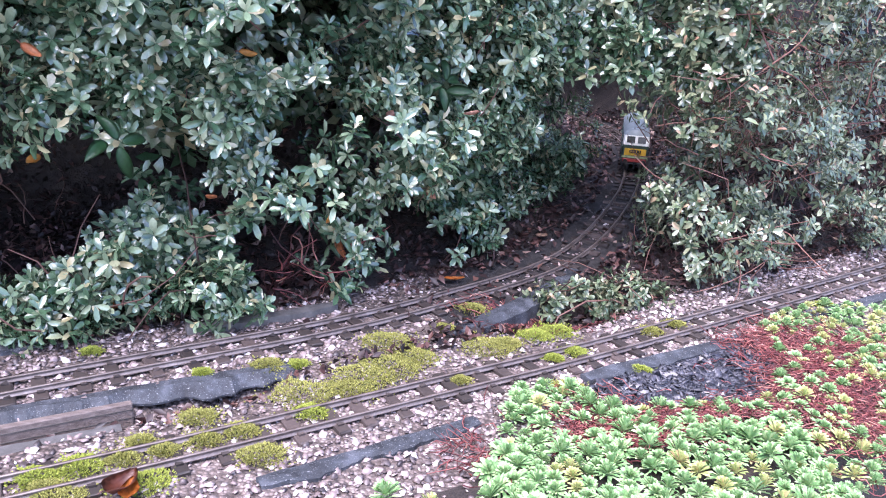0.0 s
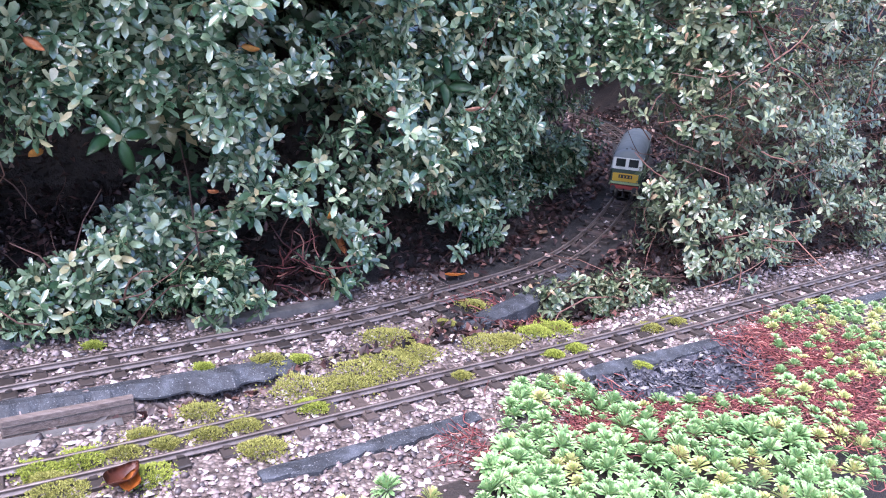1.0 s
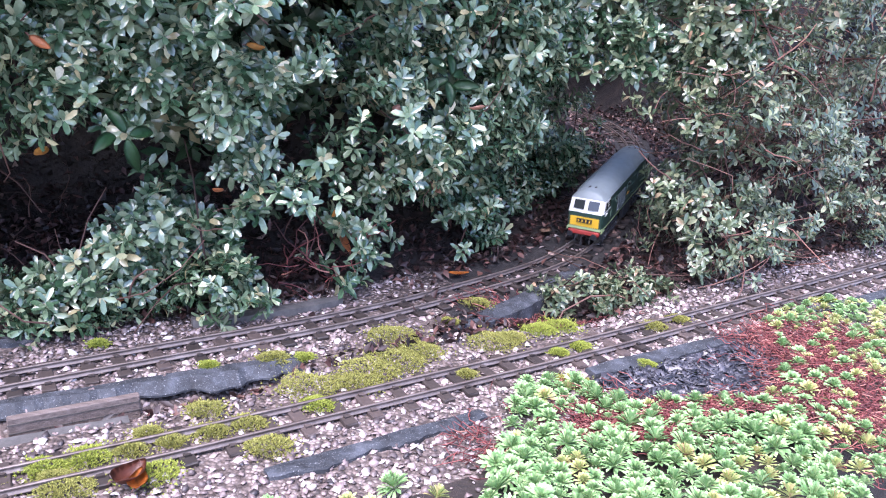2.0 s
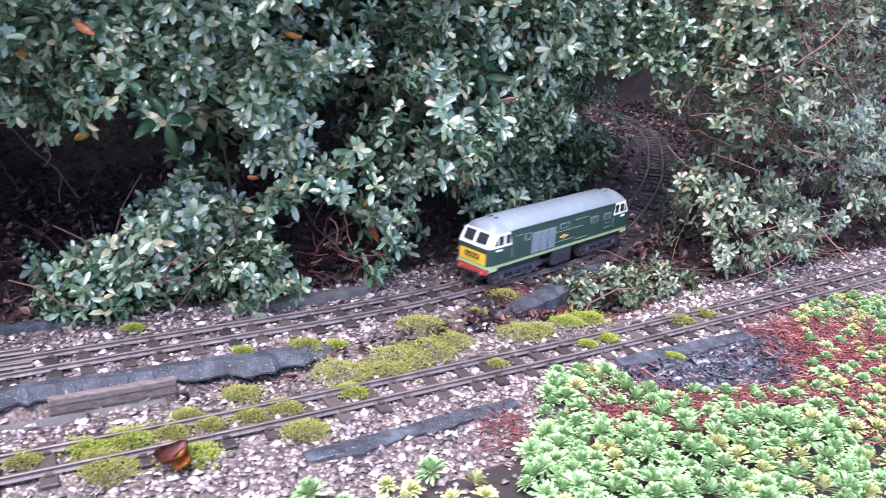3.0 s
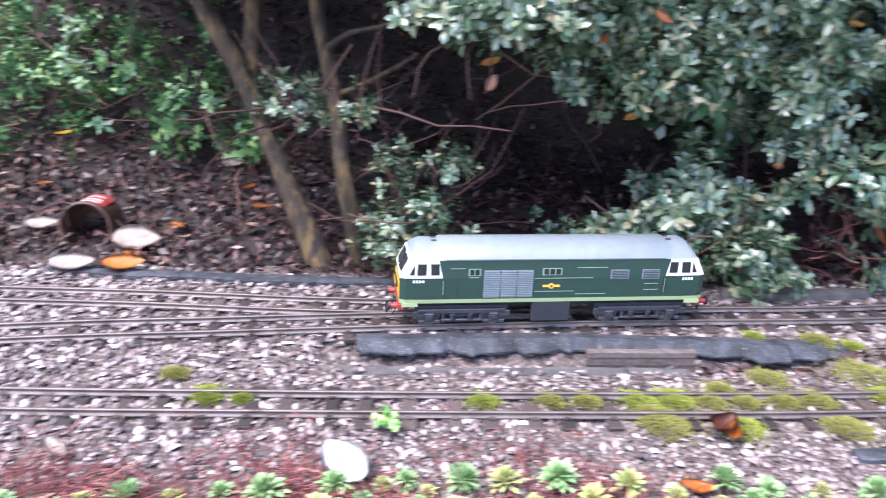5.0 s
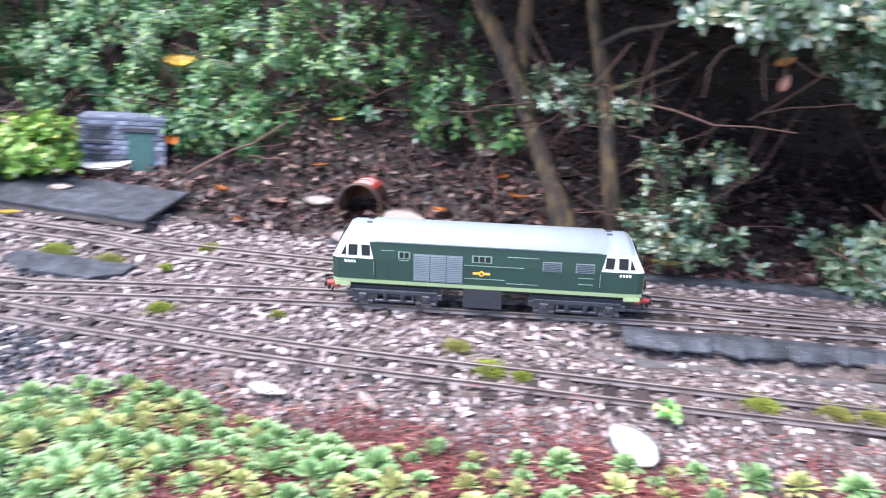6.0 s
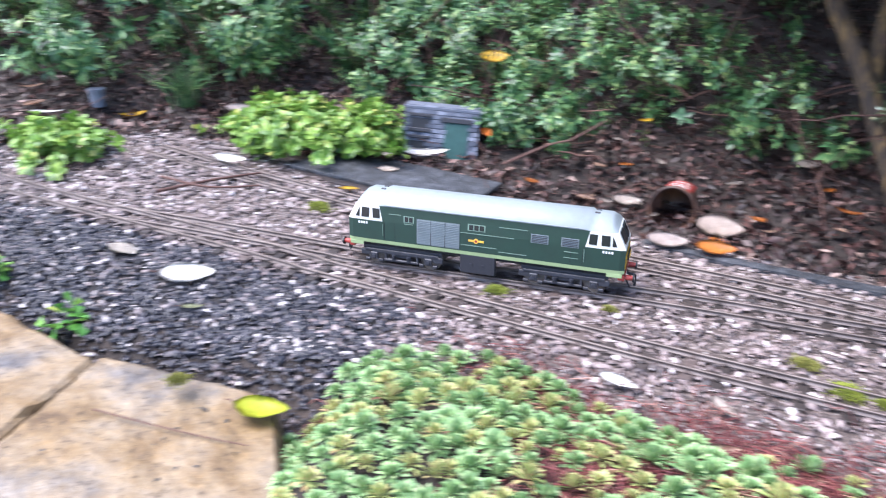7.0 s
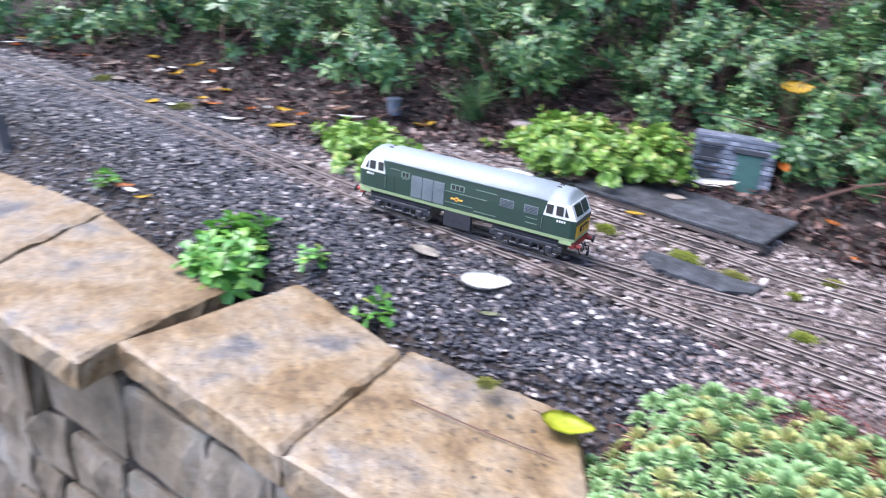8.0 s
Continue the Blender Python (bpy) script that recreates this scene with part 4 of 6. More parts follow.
def build_gravel():
    rng = np.random.default_rng(21)
    x, y, u, v = sample_uv(190000, -2.0, 2.9, 0.05, 0.95, rng)
    d, dm = dist_to(ALL_TRACK, x, y), dist_to(BACK_TRACK, x, y)
    nv = np.interp(u, NEAR_U, NEAR_V)
    near_d = np.abs(v - nv)
    keep = ((d < 0.105) | ((v < nv + 0.02) & (nv - v < 0.2)) | ((v > nv) & (dist_to(LINE_MAIN, x, y) < 0.2) & (near_d < 0.25)))
    dm_ = dist_to(LINE_MAIN, x, y)
    soil = smooth(-0.12, 0.06, x) * (v > nv + 0.105) * np.where(dm_ < 0.024, 0.55 + 0.3 * smooth(1.25, 1.6, y), 0.97)
    keep &= rng.random(len(x)) > soil
    keep &= ~inside(SLATE_AREA, x, y)
    for line, half in BARE_BANDS:
        keep &= (dist_to(line, x, y) > half) | (rng.random(len(x)) < 0.42)
    keep &= rng.random(len(x)) > 0.75 * smooth(0.10, 0.17, nv - v) * (u > 0.25)
    keep &= (ground_height(x, y) - base_height(x, y)) > -0.045
    keep &= (noise_at(x, y, 16, 2.0) > -0.35) | (rng.random(len(x)) < 0.35)
    dk = dark_share(x, y, u, v) > rng.random(len(x)) * 0.9 + 0.05
    z = ground_height(x, y) - 0.0028 + 0.0012 * smooth(-0.5, -0.9, x)
    z = z - 0.0014 * smooth(0.045, 0.03, d) * smooth(-0.55, -0.2, x)
    a = keep & ~dk & (rng.random(len(x)) < 0.68)
    vv, ff = stones_at(x[a], y[a], z[a], 0.0015, 0.0056, rng)
    tagged(mesh_object("pink_gravel", vv, ff, M_PINK), "pinkish angular gravel ballast round the tracks", "gravel", kind="stuff")
    x2, y2, u2, v2 = sample_uv(27000, -1.9, 0.25, 0.12, 0.62, rng)
    k2 = (dark_share(x2, y2, u2, v2) > rng.random(len(x2)) * 0.9 + 0.05)
    z2 = ground_height(x2, y2)
    k2 &= ~((v2 < 0.235) & (u2 < 0.12)) & ~((v2 < 0.16) & (u2 < 0.24))
    b = keep & dk
    xx, yy = np.concatenate([x[b], x2[k2]]), np.concatenate([y[b], y2[k2]])
    vv, ff = stones_at(xx, yy, ground_height(xx, yy) - 0.002, 0.0024, 0.0058, rng, 0.65)
    tagged(mesh_object("dark_gravel", vv, ff, M_DARK), "wet black gravel between the track and the coping", "gravel", kind="stuff")
    x, y = rng.uniform(0.15, 0.50, 11000), rng.uniform(0.70, 0.96, 11000)
    k = inside(SLATE_AREA, x, y)
    vv, ff = stones_at(x[k], y[k], ground_height(x[k], y[k]) - 0.001, 0.0028, 0.0075, rng, 0.28, 0.45)
    tagged(mesh_object("slate_chippings", vv, ff, M_SLATE), "dark blue-grey slate chippings beside the track", "gravel", kind="stuff")


def build_litter():
    rng = np.random.default_rng(31)
    curls = []
    for k in range(8):
        v, f = leaf(1.0, rng.uniform(0.35, 0.6), rng.uniform(-0.1, 0.3), 0, rng.uniform(-0.4, 0.6), rng.uniform(-0.8, 0.9), st=PLAIN)
        curls.append((v - np.array((0.5, 0, 0)), f))
    x, y, u, v = sample_uv(140000, -1.9, 2.9, 0.40, 2.0, rng)
    d = dist_to(ALL_TRACK, x, y)
    k = (d > 0.085) & (d < 0.75) & (v > np.interp(u, NEAR_U, NEAR_V))
    k |= (d > 0.05) & (d < 0.75) & (x > 0.0) & (v > np.interp(u, NEAR_U, NEAR_V) + 0.12)
    k &= (rng.random(len(x)) < 0.85) & ~((x > -1.62) & (x < -1.2) & (d < 0.13))
    x, y = x[k], y[k]
    xt, yt = LINE_MAIN[rng.integers(175, len(LINE_MAIN), 420)].T
    x, y = np.concatenate([x, xt + rng.normal(0, 0.05, 420)]), np.concatenate([y, yt + rng.normal(0, 0.05, 420)])
    axis = rng.normal(0, 0.45, (len(x), 3)) + np.array((0, 0, 1))
    vv, ff = scatter(curls, frames_of(np.stack([x, y, ground_height(x, y) + rng.uniform(-0.001, 0.008, len(x))], 1), axis, rng.uniform(0.007, 0.019, len(x)), rng), rng)
    tagged(mesh_object("leaf_litter", vv, ff, M_LITTER), "brown dead leaves covering the bank", "dead leaves", kind="stuff")
    pts = np.stack([x, y, ground_height(x, y) + 0.004], 1)
    pts = pts[dist_to(ALL_TRACK, pts[:, 0], pts[:, 1]) > 0.13]
    vv, ff = join(stem_pieces(rng, 1000, pts, 0.07, 0.0009, 1.0, 0.1))
    vv[:, 2] = np.maximum(vv[:, 2], ground_height(vv[:, 0], vv[:, 1]) + 0.001)
    tagged(mesh_object("fallen_twigs", vv, ff, M_TWIG), "thin brown twigs fallen on the bank", "twigs", kind="stuff")


# ---- coping and wall ----
def block(name, corners, z0, z1, mat, parent, rng, rough=0.003, cuts=7, bevel=0.008):
    """A stone with uneven faces from four plan corners (counter-clockwise) and two heights."""
    n = cuts
    inner = list(np.linspace(0.09, 0.91, n - 3))
    cut = [0.0, 0.022] + inner + [0.978, 1.0]
    c = [np.array(q, float) for q in corners]
    bm = bmesh.new()
    grid = {}
    for face in range(2):
        for i in range(n + 1):
            for j in range(n + 1):
                s, t = cut[i], cut[j]
                edge = min(s, 1 - s, t, 1 - t)
                p = (1 - s) * (1 - t) * c[0] + s * (1 - t) * c[1] + s * t * c[2] + (1 - s) * t * c[3]
                z = z1 if face else z0
                if edge == 0:
                    mid = sum(c) / 4
                    p = p + (p - mid) * (rng.normal(0, rough * 1.5) + rough * 7 * noise.noise((p[0] * 22, p[1] * 22, 3.0)))
                    z += -bevel * rng.uniform(0.5, 1.3) if face else 0.0
                z += rough * 0.8 * noise.noise((p[0] * 25, p[1] * 25, z)) + rng.normal(0, rough * 0.12)
                grid[face, i, j] = bm.verts.new((p[0], p[1], z))
    for i in range(n):
        for j in range(n):
            bm.faces.new([grid[1, i, j], grid[1, i + 1, j], grid[1, i + 1, j + 1], grid[1, i, j + 1]])
            bm.faces.new([grid[0, i, j], grid[0, i, j + 1], grid[0, i + 1, j + 1], grid[0, i + 1, j]])
    loop = [(i, 0) for i in range(n)] + [(n, j) for j in range(n)] + [(i, n) for i in range(n, 0, -1)] + [(0, j) for j in range(n, 0, -1)]
    mids = {}
    for q in loop:
        a, b = grid[0, q[0], q[1]].co, grid[1, q[0], q[1]].co
        m = a.lerp(b, 0.62)
        out = (m - Vector((*(sum(c) / 4), m.z))).normalized()
        mids[q] = bm.verts.new(m + out * (bevel * 0.5 + rng.normal(0, rough * 0.8)))
    for a, b in zip(loop, loop[1:] + loop[:1]):
        bm.faces.new([grid[0, a[0], a[1]], grid[0, b[0], b[1]], mids[b], mids[a]])
        bm.faces.new([mids[a], mids[b], grid[1, b[0], b[1]], grid[1, a[0], a[1]]])
    ob = part(name, bm, mat, parent)
    return ob


def at_uv(u, v):
    return tuple(FRONT_O + u * E_U + v * E_V)


def build_wall():
    rng = np.random.default_rng(41)
    wall = tagged(new("garden_wall"), "low retaining wall of pale sandstone rubble under the coping", "stone wall", kind="structure")
    z = -0.061
    while z > -0.9:
        h = rng.uniform(0.085, 0.13)
        u = -1.7 + rng.uniform(0, 0.1)
        while u < 0.9:
            w = rng.uniform(0.09, 0.21)
            g = 0.006
            o = rng.normal(0, 0.006)
            block("stone", [at_uv(u + g, 0.028 + o), at_uv(u + w - g, 0.028 + o + rng.normal(0, 0.004)), at_uv(u + w - g, 0.10), at_uv(u + g, 0.10)], z - h + g + rng.uniform(-0.012, 0.004), z - g + rng.uniform(-0.016, 0.0), M_RUBBLE, wall, rng, 0.007, 8, 0.006)
            u += w
        z -= h
    bm = bmesh.new()
    m = Matrix.Translation((*FRONT_O, 0)) @ Matrix.Rotation(math.atan2(E_U[1], E_U[0]), 4, "Z")
    box(bm, -1.8, 1.0, 0.046, 0.12, -0.95, -0.062, 0, m)
    part("wall_core", bm, M_MORTAR, wall)
    stones = [
        [(-1.32, 0.0), (-0.668, -0.012), (-0.785, 0.270), (-1.36, 0.30)],
        [(-0.655, -0.018), (-0.345, -0.018), (-0.378, 0.205), (-0.772, 0.262)],
        [(-0.352, 0.036), (-0.056, 0.014), (-0.092, 0.222), (-0.318, 0.276)],
        [(-0.046, 0.010), (0.285, 0.0), (0.122, 0.228), (-0.082, 0.224)],
    ]
    names = ["mottled tan sandstone coping slab with grey weathering", "golden tan sandstone coping slab with a worn edge", "tan sandstone coping slab stained dark grey", "pale sandstone coping slab with moss and seeds"]
    for q, label in zip(stones, names):
        ob = block("coping_stone", [at_uv(*p) for p in q], -0.060, -0.022 + rng.normal(0, 0.002), M_STONE, None, rng, 0.0035, 15, 0.004)
        tagged(ob, label, "coping stone", group="coping stones on the wall")
    n = 60
    x, y = FRONT_O[0] + rng.normal(-0.0, 0.06, n), FRONT_O[1] + rng.normal(0.15, 0.05, n)
    vv, ff = stones_at(x, y, np.full(n, -0.0195), 0.0012, 0.0045, rng, 0.5)
    tagged(mesh_object("seed_husks", vv, ff, M_MORTAR), "dark seed husks and crumbs on the coping", "seed husks", kind="stuff")


# ---- felt, planks and slabs between the tracks ----
BARE_BANDS = []


def strip(name, pts, width, z, thick, mat, label, category, rng, ragged=0.15, sag=0.0, follow=True):
    """A thin uneven band along a plan line, with a ragged front edge."""
    line = spline(pts, 0.008)
    if name in ("felt_strip", "concrete_strip"):
        BARE_BANDS.append((line, width * 0.42))
    t = np.gradient(line, axis=0)
    t /= np.linalg.norm(t, axis=1)[:, None]
    nr = np.stack([-t[:, 1], t[:, 0]], 1)
    bm = bmesh.new()
    rows = []
    for k, (p, q) in enumerate(zip(line, nr)):
        wob = max(0.15, 1 + ragged * (noise.noise((k * 0.12, p[0] * 7, 1.0)) + 0.8 * noise.noise((k * 0.45, p[1] * 9, 4.0)) + 0.8 * noise.noise((k * 1.3, p[1] * 9, 9.0))))
        fade = min(1, (k + 2) / 6, (len(line) - k + 1) / 6)
        a, b = p + q * width / 2, p - q * width / 2 * wob * fade
        m = (a + b) / 2
        h = (base_height(*m)[0] if follow else 0) + z + 0.0012 * noise.noise((p[0] * 40, p[1] * 40, 2))
        rows.append([bm.verts.new((*a, h)), bm.verts.new((*m, h + 0.001)), bm.verts.new((*b, h - sag)), bm.verts.new((*b, h - sag - thick)), bm.verts.new((*a, h - thick))])
    for r, s in zip(rows, rows[1:]):
        for i in range(5):
            j = (i + 1) % 5
            bm.faces.new([r[i], s[i], s[j], r[j]])
    bm.faces.new(rows[0])
    bm.faces.new(rows[-1][::-1])
    bmesh.ops.recalc_face_normals(bm, faces=bm.faces)
    return tagged(part(name, bm, mat, None), label, category)


def build_trackside():
    rng = np.random.default_rng(51)
    strip("felt_strip", [(0.185, 0.785), (0.225, 0.812), (0.32, 0.866), (0.425, 0.928)], 0.024, 0.0025, 0.020, M_FELT, "dark grey roofing felt edging along the gravel", "roofing felt", rng, 0.4)
    strip("felt_strip", [(-0.13, 0.566), (-0.085, 0.594), (-0.02, 0.636), (0.06, 0.686)], 0.021, -0.0002, 0.008, M_FELT, "worn grey felt edging half buried in gravel", "roofing felt", rng, 0.7)
    strip("felt_strip", [(0.53, 1.012), (0.69, 1.105), (0.95, 1.285)], 0.02, 0.003, 0.020, M_FELT, "dark grey felt edging beside the track", "roofing felt", rng, 0.3)
    strip("felt_flap", [(-0.60, 0.528), (-0.44, 0.625), (-0.30, 0.700), (-0.19, 0.757), (-0.13, 0.785)], 0.026, 0.0005, 0.0022, M_FELT, "torn roofing felt hanging over the trackbed edge", "roofing felt", rng, 0.75, 0.009)
    strip("concrete_strip", [(-0.66, 0.432), (-0.50, 0.515), (-0.36, 0.597), (-0.27, 0.645)], 0.045, -0.010, 0.01, M_CONCRETE, "smooth wet concrete strip beside the track", "concrete", rng, 0.25)
    strip("felt_kerb", [(-1.02, 0.495), (-0.90, 0.545), (-0.68, 0.655), (-0.52, 0.755), (-0.42, 0.80)], 0.020, 0.002, 0.010, M_FELT, "dark felt-covered kerb at the foot of the bank", "kerb", rng, 0.4)
    strip("concrete_kerb", [(-0.28, 0.855), (-0.20, 0.898), (-0.11, 0.955)], 0.018, 0.006, 0.02, M_CONCRETE, "low pale concrete kerb under the hedge", "kerb", rng, 0.25)
    strip("felt_wall", [(0.035, 0.895), (0.10, 0.965), (0.17, 1.055), (0.24, 1.16)], 0.03, -0.001, 0.05, M_FELT, "dark felt retaining edge of the curving trackbed", "kerb", rng, 0.25, 0.003)
    strip("slate_slab", [(-1.245, 0.175), (-1.18, 0.222), (-1.115, 0.258)], 0.046, 0.0035, 0.006, M_FELT, "flat dark slate lying between the tracks", "slate", rng, 0.4)
    strip("concrete_slab", [(-2.62, -0.93), (-2.40, -0.80), (-2.17, -0.64)], 0.07, -0.010, 0.02, M_CONCRETE, "wet concrete slab beside the single track", "concrete", rng, 0.1)
    plank = tagged(new("plank"), "weathered grey timber plank edging the trackbed", "plank")
    a, b = Vector((-0.383, 0.633, 0)), Vector((-0.284, 0.690, 0))
    m = Matrix.Translation((a + b) / 2) @ Matrix.Rotation(math.atan2(b.y - a.y, b.x - a.x), 4, "Z")
    bm = bmesh.new()
    box(bm, -0.058, 0.058, -0.004, 0.004, -0.030, -0.001, 0.0012, m)
    part("board", bm, M_WOOD, plank)
    bm = bmesh.new()
    for k in range(3):
        box(bm, -0.058, 0.058, -0.0046, -0.004, -0.026 + k * 0.009, -0.0252 + k * 0.009, 0, m)
    part("grain_groove", bm, M_MORTAR, plank)
    board = tagged(new("dark_board"), "dark felt-covered board lying beside the siding", "board")
    board.matrix_basis = pose(-1.378, 0.320, 0.0285, 0, 3.2, 29.3)
    bm = bmesh.new()
    box(bm, -0.155, 0.155, -0.062, 0.062, -0.003, 0.003, 0.0012)
    part("top", bm, M_FELT, board)
    bm = bmesh.new()
    box(bm, -0.153, 0.153, -0.060, -0.050, -0.012, -0.003, 0.001)
    part("batten", bm, M_WOOD, board, "grey timber batten under the front edge")
    bm = bmesh.new()
    box(bm, -0.153, 0.153, 0.048, 0.058, -0.012, -0.003, 0.001)
    part("batten", bm, M_WOOD, board)
    post = tagged(new("slate_post"), "small upright grey slate slab", "slate")
    bm = bmesh.new()
    box(bm, -0.006, 0.006, -0.012, 0.012, -0.04, 0.07, 0.002)
    part("slab", bm, M_CONCRETE, post)
    post.matrix_basis = pose(-2.09, -0.735, gz(-2.09, -0.735), 0, -8, 35)


# ---- moss ----
def build_moss():
    rng = np.random.default_rng(61)
    spots = [(-.312, .559, .016, 1), (-.286, .577, .017, 1), (-.255, .592, .012, 0), (-.224, .608, .011, 0), (-.194, .628, .014, 0), (-.165, .646, .014, 0), (-.106, .686, .015, 1), (-.138, .608, .018, 0), (-.224, .558, .018, 1), (-.283, .530, .02, 0),
             (.043, .770, .009, 0), (.154, .837, .010, 1), (.181, .858, .012, 1), (-.210, .665, .015, 0), (.251, .817, .012, 1), (.160, .763, .018, 0), (-.365, .791, .009, 1), (-.233, .756, .008, 1), (-.169, .780, .014, 0), (-.136, .787, .009, 1), (.063, .975, .015, 0), (.025, .907, .010, 0), (.292, .932, .013, 0),
             (-.043, .855, .027, 0), (-.062, .764, .03, 0), (-.033, .793, .03, 0), (-.119, .721, .03, 0), (-.07, .735, .022, 0), (-.01, .82, .025, 0), (.079, .856, .026, 0), (.139, .898, .018, 1), (.10, .87, .016, 0), (.17, .915, .018, 1),
             (-.659, .372, .013, 1), (-.629, .384, .009, 1), (-.439, .487, .012, 1), (-.710, .385, .010, 0), (-.355, .535, .012, 0), (-.385, .518, .012, 0), (-1.231, .230, .018, 1), (-1.168, .265, .013, 0), (-1.007, .234, .011, 1), (-1.115, .372, .012, 0), (-1.335, .168, .014, 1), (-1.012, -.133, .009, 0), (-.30, .545, .012, 0), (-.25, .62, .01, 0), (.33, .96, .012, 0),
             (-1.10, .30, .007, 1), (-.90, .31, .006, 0), (-2.05, -.40, .02, 0), (-2.3, -.56, .022, 0), (.58, 1.06, .013, 1)]
    blades = []
    for k in range(4):
        n = 9
        a = rng.uniform(0, 6.28, n)
        b = np.stack([np.cos(a) * 0.25, np.sin(a) * 0.25, np.zeros(n)], 1)
        tip = b * 2.6 + np.stack([np.zeros(n), np.zeros(n), rng.uniform(0.8, 1.4, n)], 1)
        side = np.stack([-np.sin(a), np.cos(a), np.zeros(n)], 1) * 0.22
        blades.append((np.stack([b - side, b + side, tip], 1).reshape(-1, 3), np.arange(3 * n).reshape(n, 3)))
    for x, y, r, bright in spots:
        n = int(260 + r * (34000 if r < 0.02 else 30000))
        rr = r * np.sqrt(rng.random(n)) * (1 + 0.75 * (rng.random(n) < 0.22) * rng.random(n))
        th = rng.uniform(0, 6.283, n)
        lump = 1 + 0.35 * np.array([noise.noise((math.cos(t) * 1.5 + x * 40, math.sin(t) * 1.5 + y * 40, 3)) for t in th])
        px, py = x + rr * lump * np.cos(th) * 1.15, y + rr * lump * np.sin(th)
        hh = min(0.30 * r, 0.0040) * np.maximum(0, 1 - (rr / r) ** 2) * (0.8 + 0.4 * rng.random(n)) * (1 + 0.3 * noise_at(px, py, 160, 5.0))
        pos = np.stack([px, py, base_height(px, py) + hh], 1)
        axis = np.stack([np.cos(th) * rr / r, np.sin(th) * rr / r, np.full(n, 0.9)], 1) + rng.normal(0, 0.2, (n, 3))
        v, f = scatter(blades, frames_of(pos, axis, rng.uniform(0.0010, 0.0021, n), rng), rng)
        tagged(mesh_object("moss_clump", v, f, M_MOSS_BRIGHT if bright else M_MOSS), "soft bright green moss cushion on the gravel" if bright else "olive yellow-green moss cushion on the gravel", "moss", group="moss cushions round the tracks")


# ---- rosettes ----
def rosette(rng, n=72):
    """A dense dome of narrow fleshy leaves, radius about 1."""
    out = []
    for k in range(n):
        s = k / n
        ln = 0.98 - 0.50 * s
        up = 0.08 + 1.25 * s ** 0.9 + rng.normal(0, 0.09)
        out.append(leaf(ln * rng.uniform(0.82, 1.10), 0.215 - 0.06 * s, up, k * 2.39996 + rng.normal(0, 0.12), 0.20 - 0.15 * s, 0.55, (0, 0, 0.08 + 0.30 * s), BLUNT))
    return join(out)


def rosette_mesh(rng, n, mat):
    v, f = rosette(rng, n)
    ob = mesh_object("rosette", v, f, mat)
    me = ob.data
    bpy.data.objects.remove(ob)
    return me


def plant_mat(label, points, rng):
    root = tagged(new("saxifrage_mat"), label, "rosette plants")
    for k, (x, y, r, dry) in enumerate(points):
        ob = new("rosette", (ROS_DRY if dry else ROS_FRESH)[int(rng.integers(4))])
        ob.parent = root
        ob.matrix_basis = pose(x, y, gz(x, y) - 0.001 + 0.25 * r, rng.normal(0, 16), rng.normal(0, 16), rng.uniform(0, 360)) @ Matrix.Diagonal((r, r, r * rng.uniform(0.85, 1.3), 1))
    return root


def pack(poly, n, rmin, rmax, rng, gap=0.75, dry=0.15, avoid=()):
    """Rosettes that nearly touch, inside a plan polygon."""
    xs, ys = [p[0] for p in poly], [p[1] for p in poly]
    got = []
    for _ in range(n * 30):
        if len(got) >= n:
            break
        x, y = rng.uniform(min(xs), max(xs)), rng.uniform(min(ys), max(ys))
        if not inside(poly, np.array([x]), np.array([y]))[0]:
            continue
        if any(((x - a) / w) ** 2 + ((y - b) / h) ** 2 < 1 for a, b, w, h in avoid) and rng.random() < 0.93:
            continue
        r = rng.uniform(rmin, rmax)
        if any((x - q[0]) ** 2 + (y - q[1]) ** 2 < (gap * (r + q[2])) ** 2 for q in got):
            continue
        got.append((x, y, r, rng.random() < dry))
    return got


def red_stems(zones, rng):
    out = []
    for x0, y0, w, h, n in zones:
        for _ in range(int(1.6 * n)):
            x, y = x0 + rng.normal(0, w * 0.5), y0 + rng.normal(0, h * 0.5)
            a, ln = rng.uniform(0, 6.283), rng.uniform(0.008, 0.032)
            bend = rng.normal(0, 0.5)
            p, q = [], np.array((x, y))
            for s in range(4):
                p.append((q[0], q[1], 0.002 + rng.uniform(0, 0.007)))
                q = q + np.array((math.cos(a), math.sin(a))) * ln / 3
                a += bend
            p = np.array(p)
            p[:, 2] += ground_height(p[:, 0], p[:, 1])
            out.append(tube(p, [0.0007, 0.0006, 0.0005, 0.0003], 3))
    return join(out)


